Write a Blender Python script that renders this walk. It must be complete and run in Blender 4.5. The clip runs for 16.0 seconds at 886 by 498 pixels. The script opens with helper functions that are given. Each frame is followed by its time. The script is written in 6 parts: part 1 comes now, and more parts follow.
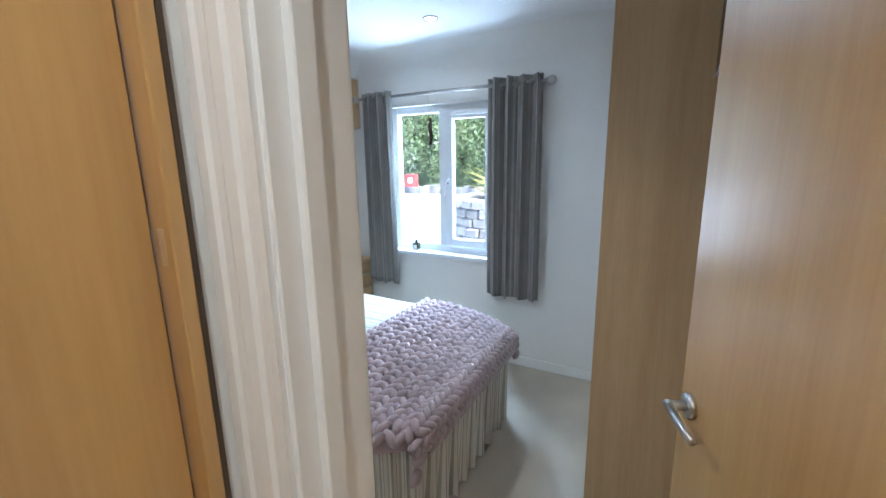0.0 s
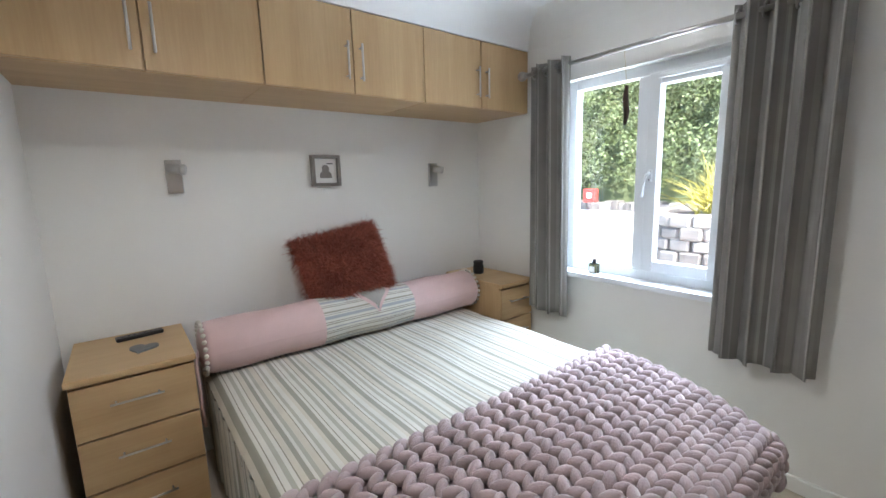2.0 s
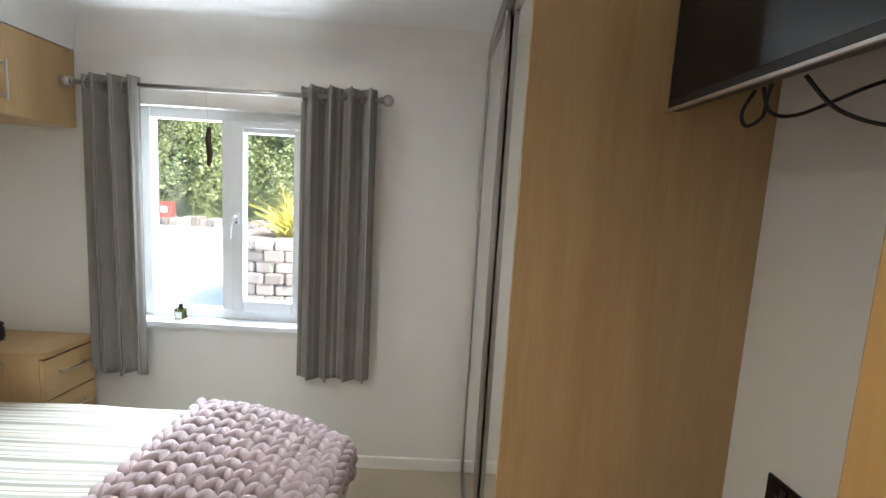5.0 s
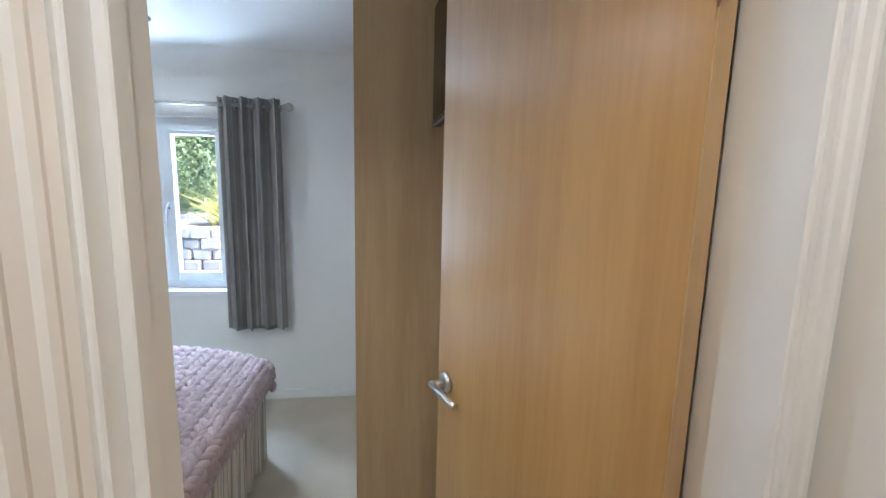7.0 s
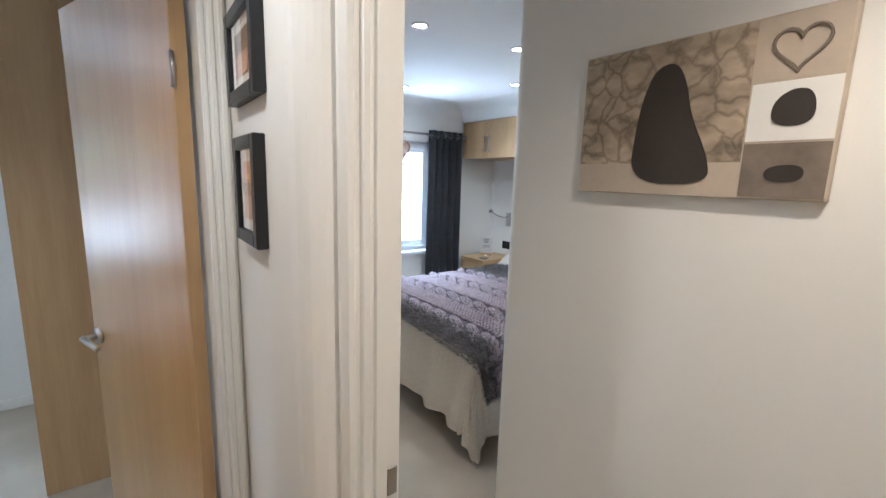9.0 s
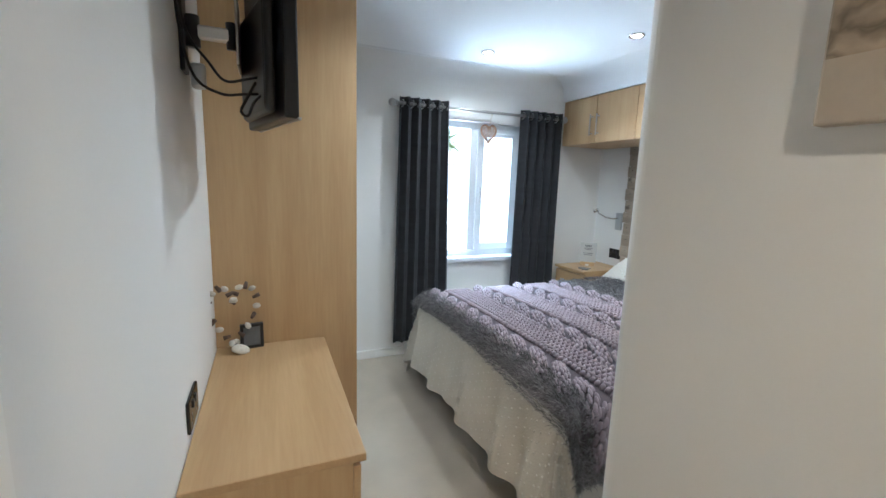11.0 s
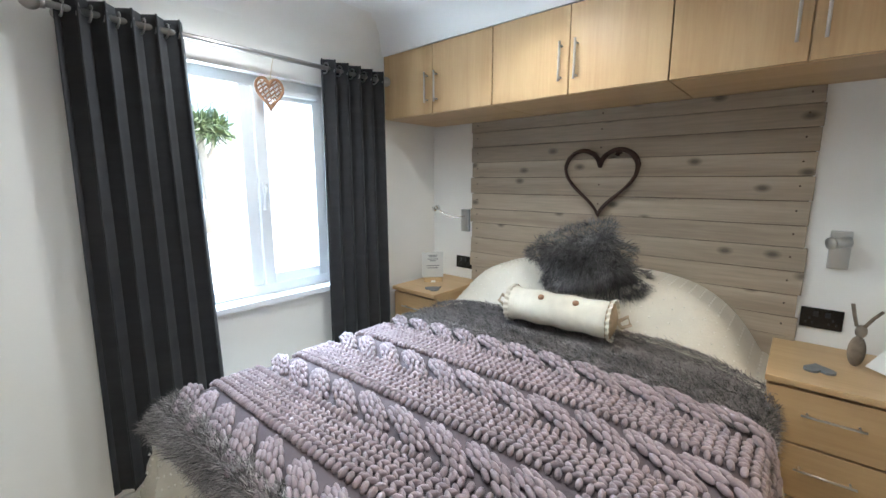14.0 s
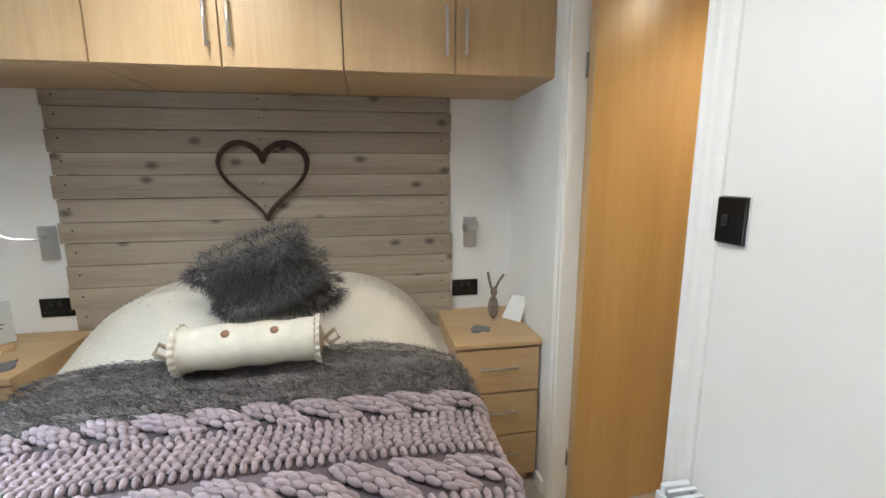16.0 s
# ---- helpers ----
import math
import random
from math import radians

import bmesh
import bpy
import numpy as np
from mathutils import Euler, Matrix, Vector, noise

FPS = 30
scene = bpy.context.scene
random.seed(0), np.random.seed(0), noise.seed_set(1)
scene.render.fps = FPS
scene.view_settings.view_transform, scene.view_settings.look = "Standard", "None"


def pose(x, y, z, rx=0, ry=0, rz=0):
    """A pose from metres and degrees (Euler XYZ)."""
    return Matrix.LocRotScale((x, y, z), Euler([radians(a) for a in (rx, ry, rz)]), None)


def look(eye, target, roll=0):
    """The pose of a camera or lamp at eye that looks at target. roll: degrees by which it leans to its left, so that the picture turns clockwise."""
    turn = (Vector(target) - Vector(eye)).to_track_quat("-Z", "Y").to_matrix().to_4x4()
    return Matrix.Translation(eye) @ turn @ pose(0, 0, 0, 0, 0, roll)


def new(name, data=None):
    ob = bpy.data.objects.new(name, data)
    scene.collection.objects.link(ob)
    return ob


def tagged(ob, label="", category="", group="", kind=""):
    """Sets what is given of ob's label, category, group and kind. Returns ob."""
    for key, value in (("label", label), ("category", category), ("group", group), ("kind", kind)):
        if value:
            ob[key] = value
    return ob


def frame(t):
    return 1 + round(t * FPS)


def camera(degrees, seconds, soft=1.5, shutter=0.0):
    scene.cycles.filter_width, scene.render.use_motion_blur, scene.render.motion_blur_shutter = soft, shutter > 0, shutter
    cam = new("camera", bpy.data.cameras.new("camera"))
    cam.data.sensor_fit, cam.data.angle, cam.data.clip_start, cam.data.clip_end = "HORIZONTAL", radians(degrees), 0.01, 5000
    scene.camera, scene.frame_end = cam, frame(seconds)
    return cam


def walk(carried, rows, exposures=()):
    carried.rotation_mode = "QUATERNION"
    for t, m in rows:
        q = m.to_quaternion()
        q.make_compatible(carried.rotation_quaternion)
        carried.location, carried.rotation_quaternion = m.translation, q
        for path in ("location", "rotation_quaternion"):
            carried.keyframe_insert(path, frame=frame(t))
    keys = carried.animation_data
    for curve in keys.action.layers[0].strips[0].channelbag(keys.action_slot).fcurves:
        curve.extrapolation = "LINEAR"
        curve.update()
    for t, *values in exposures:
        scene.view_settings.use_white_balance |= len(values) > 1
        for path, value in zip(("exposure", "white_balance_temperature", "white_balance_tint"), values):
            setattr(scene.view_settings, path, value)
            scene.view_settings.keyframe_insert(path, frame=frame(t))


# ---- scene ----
cam = camera(93.6, 16.0)
PATH = [
    (0, (0.376, 0.308, 1.471), (-0.567, 2.021, 1.052), -0.9),
    (0.2, (0.363, 0.388, 1.444), (-0.515, 2.142, 1.052), -1.2),
    (0.4, (0.338, 0.479, 1.419), (-0.512, 2.253, 1.054), -1.2),
    (0.5, (0.323, 0.509, 1.405), (-0.522, 2.287, 1.052), -0.8),
    (0.6, (0.302, 0.558, 1.401), (-0.563, 2.329, 1.062), -0.5),
    (0.8, (0.296, 0.634, 1.382), (-0.641, 2.372, 1.067), -0.5),
    (1, (0.235, 0.695, 1.379), (-0.793, 2.381, 1.064), -0.6),
    (1.5, (0.107, 0.876, 1.351), (-1.255, 2.308, 1.044), -0.7),
    (2, (-0.036, 0.93, 1.321), (-1.603, 2.131, 1.0), -1.6),
    (2.5, (-0.138, 0.916, 1.309), (-1.685, 2.126, 0.934), -2.7),
    (3, (-0.145, 0.9, 1.328), (-1.456, 2.349, 0.902), -2.5),
    (3.5, (-0.154, 0.895, 1.347), (-1.08, 2.617, 0.927), -1.3),
    (4, (-0.157, 0.906, 1.354), (-0.709, 2.794, 0.993), 0.1),
    (4.5, (-0.134, 0.902, 1.401), (-0.358, 2.868, 1.108), 1.9),
    (5, (-0.045, 0.886, 1.471), (-0.01, 2.873, 1.242), 3.3),
    (5.2, (-0.012, 0.857, 1.485), (0.12, 2.842, 1.284), 3.6),
    (6.0, (0.16, 0.70, 1.475), (0.38, 2.68, 1.25), 2.6),
    (6.7, (0.27, 0.36, 1.47), (0.52, 2.33, 1.2), 1.7),
    (7.3, (0.311, 0.049, 1.477), (0.622, 2.0, 1.159), 0.4),
    (7.5, (0.342, -0.058, 1.492), (0.76, 1.87, 1.162), 0.5),
    (8, (0.456, -0.311, 1.501), (1.226, 1.503, 1.162), 1.1),
    (8.2, (0.487, -0.387, 1.503), (1.401, 1.36, 1.168), 1.2),
    (8.5, (0.514, -0.495, 1.508), (1.606, 1.147, 1.171), 1.6),
    (8.7, (0.531, -0.531, 1.511), (1.726, 1.037, 1.176), 1.7),
    (9.8, (0.78, -0.33, 1.45), (1.82, 1.34, 1.14), 2.2),
    (11, (1.036, -0.031, 1.389), (1.81, 1.785, 1.067), 1.9),
    (11.5, (1.087, 0.168, 1.35), (1.768, 2.024, 1.046), 1.0),
    (12, (1.152, 0.41, 1.311), (2.012, 2.196, 1.044), 0.6),
    (12.5, (1.292, 0.617, 1.33), (2.312, 2.315, 1.051), 0.3),
    (13, (1.405, 0.776, 1.355), (2.567, 2.376, 1.055), -0.1),
    (13.5, (1.537, 0.913, 1.363), (2.832, 2.403, 1.041), -0.0),
    (14, (1.643, 1.007, 1.364), (3.14, 2.293, 1.034), -0.1),
    (14.5, (1.767, 1.046, 1.358), (3.481, 2.019, 1.024), -0.3),
    (15, (1.811, 1.19, 1.384), (3.701, 1.734, 1.021), -0.5),
    (15.5, (1.828, 1.319, 1.379), (3.795, 1.422, 1.032), -0.4),
    (16, (1.862, 1.344, 1.37), (3.805, 1.023, 1.018), -0.3),
]
EXPOSURES = [(0.0, 2.95, 5000, 5), (1.0, 3.0, 5400, 7), (2.0, 2.95, 5950, 10), (3.5, 2.88, 6400, 8), (5.2, 2.95, 6500, 9), (7.3, 3.1, 5150, 7), (8.7, 3.0, 5150, 7), (11.0, 3.08, 5150, 3), (12.5, 3.15, 5450, 4), (14.5, 3.25, 5750, 5), (16.0, 3.2, 5900, 6)]
walk(cam, [(t, look(eye, target, roll)) for t, eye, target, roll in PATH], EXPOSURES)

# ---- world and light ----
world = bpy.data.worlds.new("world")
scene.world = world
world.use_nodes = True
wn = world.node_tree
sky = wn.nodes.new("ShaderNodeTexSky")
sky.sky_type, sky.sun_disc = "NISHITA", False
SUN_EL, SUN_AZ = radians(52), radians(112)
sky.sun_elevation, sky.sun_rotation = SUN_EL, SUN_AZ
bg = wn.nodes["Background"]
bg.inputs["Strength"].default_value = 0.11
wn.links.new(sky.outputs[0], bg.inputs["Color"])

sun = new("sun", bpy.data.lights.new("sun", "SUN"))
sun.data.energy, sun.data.angle, sun.data.color = 3.0, radians(0.5), (1.0, 0.95, 0.87)
sun_dir = Vector((math.sin(SUN_AZ) * math.cos(SUN_EL), math.cos(SUN_AZ) * math.cos(SUN_EL), math.sin(SUN_EL)))
sun.rotation_euler = sun_dir.to_track_quat("Z", "Y").to_euler()


def spot_lamp(name, x, y, z, watts, colour):
    ob = new(name, bpy.data.lights.new(name, "SPOT"))
    ob.data.energy, ob.data.color, ob.data.spot_size, ob.data.spot_blend = watts, colour, radians(150), 0.7
    ob.data.shadow_soft_size = 0.04
    ob.location = (x, y, z)
    return ob


def sky_fill(name, x):
    """Added unseen lamp outside, above a window; stands in for the open sky."""
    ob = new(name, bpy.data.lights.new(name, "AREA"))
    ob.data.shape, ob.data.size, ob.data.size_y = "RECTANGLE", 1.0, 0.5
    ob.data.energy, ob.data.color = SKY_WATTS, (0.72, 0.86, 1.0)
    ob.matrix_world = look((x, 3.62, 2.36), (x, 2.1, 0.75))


def yard_fill(name, x):
    """Added unseen lamp for light the sunlit pale drive throws up through a window."""
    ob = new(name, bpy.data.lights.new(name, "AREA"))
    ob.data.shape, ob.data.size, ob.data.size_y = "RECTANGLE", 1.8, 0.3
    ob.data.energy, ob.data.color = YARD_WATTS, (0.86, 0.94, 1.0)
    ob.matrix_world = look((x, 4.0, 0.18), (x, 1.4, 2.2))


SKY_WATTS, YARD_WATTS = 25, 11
yard_fill("window_yard_bounce", -1.13)
yard_fill("window_yard_bounce", 2.61)
sky_fill("window_skylight", -1.13)
sky_fill("window_skylight", 2.61)
# Entries 0, 2, 3 and 4 are known fittings; the others are added, unseen fills.
LAMPS = [(-0.87, 2.47, 2.225), (-0.87, 1.2, 2.225), (2.40, 2.53, 2.225), (2.98, 1.86, 2.225), (2.365, 1.24, 2.225), (0.33, 0.05, 2.225), (1.2, -0.55, 2.225), (2.75, -0.15, 2.225), (1.75, 1.3, 2.225)]
for (lx, ly, lz), watts in zip(LAMPS[:2], (0.6, 3.8)):
    spot_lamp("downlight_beam", lx, ly, lz - 0.03, watts, (1.0, 0.96, 0.90))
for (lx, ly, lz), watts in zip(LAMPS[2:5] + LAMPS[8:], (2.8, 2.5, 1.8, 2.8)):
    spot_lamp("downlight_beam", lx, ly, lz - 0.03, watts, (1.0, 0.96, 0.90))
for lx, ly, lz in LAMPS[7:8]:
    spot_lamp("downlight_beam", lx, ly, lz - 0.03, 4.0, (1.0, 0.74, 0.42))
for (lx, ly, lz), watts, tint in zip(LAMPS[5:7], (2.8, 4.3), ((1.0, 0.86, 0.69), (1.0, 0.74, 0.50))):
    spot_lamp("downlight_beam", lx, ly, lz - 0.03, watts, tint)


# ---- materials ----
def mat(name, colour, rough=0.6, metal=0.0, vary=0.12, scale=6.0, stretch=(1, 1, 1), fine=60.0, bump=0.1, dist=0.002, coat=0.0, sheen=0.0, rand=0.0, island=False):
    m = bpy.data.materials.new(name)
    m.use_nodes = True
    nt = m.node_tree
    p = nt.nodes["Principled BSDF"]
    p.inputs["Roughness"].default_value, p.inputs["Metallic"].default_value = rough, metal
    p.inputs["Coat Weight"].default_value, p.inputs["Sheen Weight"].default_value = coat, sheen
    tc = nt.nodes.new("ShaderNodeTexCoord")
    mp = nt.nodes.new("ShaderNodeMapping")
    mp.inputs["Scale"].default_value = stretch
    nt.links.new(tc.outputs["Object"], mp.inputs["Vector"])
    big = nt.nodes.new("ShaderNodeTexNoise")
    big.inputs["Scale"].default_value, big.inputs["Detail"].default_value = scale, 3.0
    small = nt.nodes.new("ShaderNodeTexNoise")
    small.inputs["Scale"].default_value, small.inputs["Detail"].default_value = fine, 4.0
    for n in (big, small):
        nt.links.new(mp.outputs[0], n.inputs["Vector"])
    add = nt.nodes.new("ShaderNodeMath")
    add.operation = "MULTIPLY_ADD"
    add.inputs[1].default_value = 0.4
    nt.links.new(small.outputs["Fac"], add.inputs[0])
    nt.links.new(big.outputs["Fac"], add.inputs[2])
    ramp = nt.nodes.new("ShaderNodeMapRange")
    ramp.inputs[1].default_value, ramp.inputs[2].default_value = 0.35, 1.05
    ramp.inputs[3].default_value, ramp.inputs[4].default_value = 1 - vary, 1 + vary
    nt.links.new(add.outputs[0], ramp.inputs[0])
    last = ramp.outputs[0]
    if rand:
        src = nt.nodes.new("ShaderNodeNewGeometry") if island else nt.nodes.new("ShaderNodeObjectInfo")
        r2 = nt.nodes.new("ShaderNodeMapRange")
        r2.inputs[3].default_value, r2.inputs[4].default_value = 1 - rand, 1 + rand
        nt.links.new(src.outputs["Random Per Island" if island else "Random"], r2.inputs[0])
        mul = nt.nodes.new("ShaderNodeMath")
        mul.operation = "MULTIPLY"
        nt.links.new(last, mul.inputs[0])
        nt.links.new(r2.outputs[0], mul.inputs[1])
        last = mul.outputs[0]
    mix = nt.nodes.new("ShaderNodeVectorMath")
    mix.operation = "SCALE"
    mix.inputs[0].default_value = colour
    nt.links.new(last, mix.inputs["Scale"])
    nt.links.new(mix.outputs[0], p.inputs["Base Color"])
    if bump:
        b = nt.nodes.new("ShaderNodeBump")
        b.inputs["Strength"].default_value, b.inputs["Distance"].default_value = bump, dist
        nt.links.new(small.outputs["Fac"], b.inputs["Height"])
        nt.links.new(b.outputs[0], p.inputs["Normal"])
    return m


def wood(name, light, dark, rough=0.45, axis="Z", coat=0.0, scale=1.0, rand=0.0, contrast=1.0, knots=False):
    """Veneer or board with grain along one axis."""
    m = bpy.data.materials.new(name)
    m.use_nodes = True
    nt = m.node_tree
    p = nt.nodes["Principled BSDF"]
    p.inputs["Roughness"].default_value, p.inputs["Coat Weight"].default_value, p.inputs["Coat Roughness"].default_value = rough, coat, 0.25
    tc = nt.nodes.new("ShaderNodeTexCoord")
    mp = nt.nodes.new("ShaderNodeMapping")
    mp.inputs["Scale"].default_value = [(0.06 if a == axis else 1.0) * scale for a in "XYZ"]
    vec = mp.inputs["Vector"]
    if rand:
        oi = nt.nodes.new("ShaderNodeObjectInfo")
        sc = nt.nodes.new("ShaderNodeVectorMath")
        sc.operation = "MULTIPLY_ADD"
        sc.inputs[1].default_value = (37.0, 53.0, 71.0)
        nt.links.new(oi.outputs["Random"], sc.inputs[0])
        nt.links.new(tc.outputs["Object"], sc.inputs[2])
        nt.links.new(sc.outputs[0], vec)
    else:
        nt.links.new(tc.outputs["Object"], vec)
    n1 = nt.nodes.new("ShaderNodeTexNoise")
    n1.inputs["Scale"].default_value, n1.inputs["Detail"].default_value, n1.inputs["Distortion"].default_value = 9.0, 4.0, 0.6
    n2 = nt.nodes.new("ShaderNodeTexNoise")
    n2.inputs["Scale"].default_value, n2.inputs["Detail"].default_value = 110.0, 5.0
    for n in (n1, n2):
        nt.links.new(mp.outputs[0], n.inputs["Vector"])
    a = nt.nodes.new("ShaderNodeMath")
    a.operation = "MULTIPLY_ADD"
    a.inputs[1].default_value = 0.45
    nt.links.new(n2.outputs["Fac"], a.inputs[0])
    nt.links.new(n1.outputs["Fac"], a.inputs[2])
    r = nt.nodes.new("ShaderNodeValToRGB")
    r.color_ramp.elements[0].position, r.color_ramp.elements[0].color = 0.72 - 0.22 * contrast, (*dark, 1)
    r.color_ramp.elements[1].position, r.color_ramp.elements[1].color = 0.72 + 0.2 * contrast, (*light, 1)
    nt.links.new(a.outputs[0], r.inputs[0])
    col = r.outputs[0]
    if knots:
        v = nt.nodes.new("ShaderNodeTexVoronoi")
        v.inputs["Scale"].default_value = 5.0
        v.voronoi_dimensions = "2D"
        split = nt.nodes.new("ShaderNodeSeparateXYZ")
        flat = nt.nodes.new("ShaderNodeCombineXYZ")
        slow = nt.nodes.new("ShaderNodeMath")
        slow.operation = "MULTIPLY"
        slow.inputs[1].default_value = 0.6
        nt.links.new(sc.outputs[0] if rand else tc.outputs["Object"], split.inputs[0])
        nt.links.new(split.outputs["Y"], slow.inputs[0])
        nt.links.new(slow.outputs[0], flat.inputs["X"])
        nt.links.new(split.outputs["Z"], flat.inputs["Y"])
        nt.links.new(flat.outputs[0], v.inputs["Vector"])
        kr = nt.nodes.new("ShaderNodeMapRange")
        kr.inputs[1].default_value, kr.inputs[2].default_value, kr.inputs[3].default_value, kr.inputs[4].default_value = 0.03, 0.11, 0.35, 1.0
        nt.links.new(v.outputs["Distance"], kr.inputs[0])
        km = nt.nodes.new("ShaderNodeVectorMath")
        km.operation = "SCALE"
        nt.links.new(col, km.inputs[0])
        nt.links.new(kr.outputs[0], km.inputs["Scale"])
        col = km.outputs[0]
    if rand:
        rr = nt.nodes.new("ShaderNodeMapRange")
        rr.inputs[3].default_value, rr.inputs[4].default_value = 1 - rand, 1 + rand
        nt.links.new(oi.outputs["Random"], rr.inputs[0])
        rm = nt.nodes.new("ShaderNodeVectorMath")
        rm.operation = "SCALE"
        nt.links.new(col, rm.inputs[0])
        nt.links.new(rr.outputs[0], rm.inputs["Scale"])
        col = rm.outputs[0]
    nt.links.new(col, p.inputs["Base Color"])
    b = nt.nodes.new("ShaderNodeBump")
    b.inputs["Strength"].default_value, b.inputs["Distance"].default_value = 0.08, 0.001
    nt.links.new(n2.outputs["Fac"], b.inputs["Height"])
    nt.links.new(b.outputs[0], p.inputs["Normal"])
    return m


def striped(name, axis, stops, period, rough=0.85, fine=500.0, glow_through=0.0):
    """Woven cloth with stripes across one object axis; stops: (position in the repeat, colour)."""
    m = bpy.data.materials.new(name)
    m.use_nodes = True
    nt = m.node_tree
    p = nt.nodes["Principled BSDF"]
    p.inputs["Roughness"].default_value, p.inputs["Sheen Weight"].default_value = rough, 0.15
    tc = nt.nodes.new("ShaderNodeTexCoord")
    sep = nt.nodes.new("ShaderNodeSeparateXYZ")
    nt.links.new(tc.outputs["UV"], sep.inputs[0])
    d = nt.nodes.new("ShaderNodeMath")
    d.operation = "DIVIDE"
    d.inputs[1].default_value = period
    nt.links.new(sep.outputs[axis], d.inputs[0])
    f = nt.nodes.new("ShaderNodeMath")
    f.operation = "FRACT"
    nt.links.new(d.outputs[0], f.inputs[0])
    r = nt.nodes.new("ShaderNodeValToRGB")
    r.color_ramp.interpolation = "CONSTANT"
    els = r.color_ramp.elements
    els[0].position, els[0].color = stops[0][0], (*stops[0][1], 1)
    els[1].position, els[1].color = stops[1][0], (*stops[1][1], 1)
    for pos, c in stops[2:]:
        e = els.new(pos)
        e.color = (*c, 1)
    nt.links.new(f.outputs[0], r.inputs[0])
    n = nt.nodes.new("ShaderNodeTexNoise")
    n.inputs["Scale"].default_value = fine
    n3 = nt.nodes.new("ShaderNodeTexNoise")
    n3.inputs["Scale"].default_value = 9.0
    nt.links.new(tc.outputs["Object"], n.inputs["Vector"])
    nt.links.new(tc.outputs["Object"], n3.inputs["Vector"])
    mr = nt.nodes.new("ShaderNodeMapRange")
    mr.inputs[3].default_value, mr.inputs[4].default_value = 0.85, 1.12
    nt.links.new(n3.outputs["Fac"], mr.inputs[0])
    sc = nt.nodes.new("ShaderNodeVectorMath")
    sc.operation = "SCALE"
    nt.links.new(r.outputs[0], sc.inputs[0])
    nt.links.new(mr.outputs[0], sc.inputs["Scale"])
    nt.links.new(sc.outputs[0], p.inputs["Base Color"])
    b = nt.nodes.new("ShaderNodeBump")
    b.inputs["Strength"].default_value, b.inputs["Distance"].default_value = 0.25, 0.001
    nt.links.new(n.outputs["Fac"], b.inputs["Height"])
    nt.links.new(b.outputs[0], p.inputs["Normal"])
    if glow_through:
        tr = nt.nodes.new("ShaderNodeBsdfTranslucent")
        nt.links.new(sc.outputs[0], tr.inputs["Color"])
        mx = nt.nodes.new("ShaderNodeMixShader")
        mx.inputs[0].default_value = glow_through
        nt.links.new(p.outputs[0], mx.inputs[1])
        nt.links.new(tr.outputs[0], mx.inputs[2])
        nt.links.new(mx.outputs[0], nt.nodes["Material Output"].inputs["Surface"])
    return m


def glow(name, colour, strength):
    m = bpy.data.materials.new(name)
    m.use_nodes = True
    p = m.node_tree.nodes["Principled BSDF"]
    p.inputs["Base Color"].default_value = (*colour, 1)
    p.inputs["Emission Color"].default_value, p.inputs["Emission Strength"].default_value = (*colour, 1), strength
    return m


def glass(name, tint=(1, 1, 1), rough=0.0):
    m = bpy.data.materials.new(name)
    m.use_nodes = True
    p = m.node_tree.nodes["Principled BSDF"]
    p.inputs["Base Color"].default_value = (*tint, 1)
    p.inputs["Roughness"].default_value, p.inputs["Transmission Weight"].default_value, p.inputs["IOR"].default_value = rough, 1.0, 1.45
    return m


M_WALL = mat("wall_paint", (0.80, 0.785, 0.75), 0.75, vary=0.025, scale=2.0, fine=180, bump=0.06, dist=0.001)
M_CEIL = mat("ceiling_paint", (0.84, 0.84, 0.83), 0.8, vary=0.02, scale=2.0, fine=160, bump=0.05, dist=0.001)
M_TRIM = mat("white_gloss_paint", (0.82, 0.81, 0.78), 0.35, vary=0.03, scale=4, fine=90, bump=0.04, dist=0.001)
M_CARPET = mat("beige_carpet", (0.50, 0.43, 0.33), 0.95, vary=0.16, scale=3.5, fine=420, bump=0.7, dist=0.004, sheen=0.2)
M_OAK = wood("light_oak_veneer", (0.55, 0.38, 0.197), (0.45, 0.293, 0.14), 0.42, "Z")
M_OAKY = wood("light_oak_veneer_flat", (0.55, 0.38, 0.197), (0.45, 0.293, 0.14), 0.42, "Y")
M_DOOR = wood("golden_oak_door", (0.56, 0.34, 0.115), (0.46, 0.26, 0.075), 0.32, "Z", coat=1.0)
M_EDGE = mat("dark_edge", (0.07, 0.045, 0.025), 0.7, vary=0.2, bump=0)
M_STEEL = mat("brushed_steel", (0.60, 0.58, 0.55), 0.3, 1.0, vary=0.08, fine=200, bump=0.05, dist=0.0005)
M_NICKEL = mat("satin_nickel", (0.45, 0.43, 0.41), 0.32, 1.0, vary=0.08, bump=0)
M_UPVC = mat("white_upvc", (0.74, 0.76, 0.78), 0.3, vary=0.02, bump=0.02)
M_GLASS = glass("window_glass")
M_MIRROR = mat("mirror", (0.90, 0.91, 0.90), 0.02, 1.0, vary=0.0, bump=0)
M_BLACK = mat("black_plastic", (0.012, 0.012, 0.014), 0.35, vary=0.2, bump=0.02)
M_SCREEN = mat("tv_screen", (0.006, 0.006, 0.007), 0.08, vary=0.0, bump=0)


# ---- mesh helpers ----
def obj(name, bm, material, smooth=False):
    me = bpy.data.meshes.new(name)
    bmesh.ops.recalc_face_normals(bm, faces=bm.faces)
    bm.to_mesh(me)
    bm.free()
    for m in (material if isinstance(material, (list, tuple)) else [material]):
        me.materials.append(m)
    if smooth:
        me.shade_smooth()
    return new(name, me)


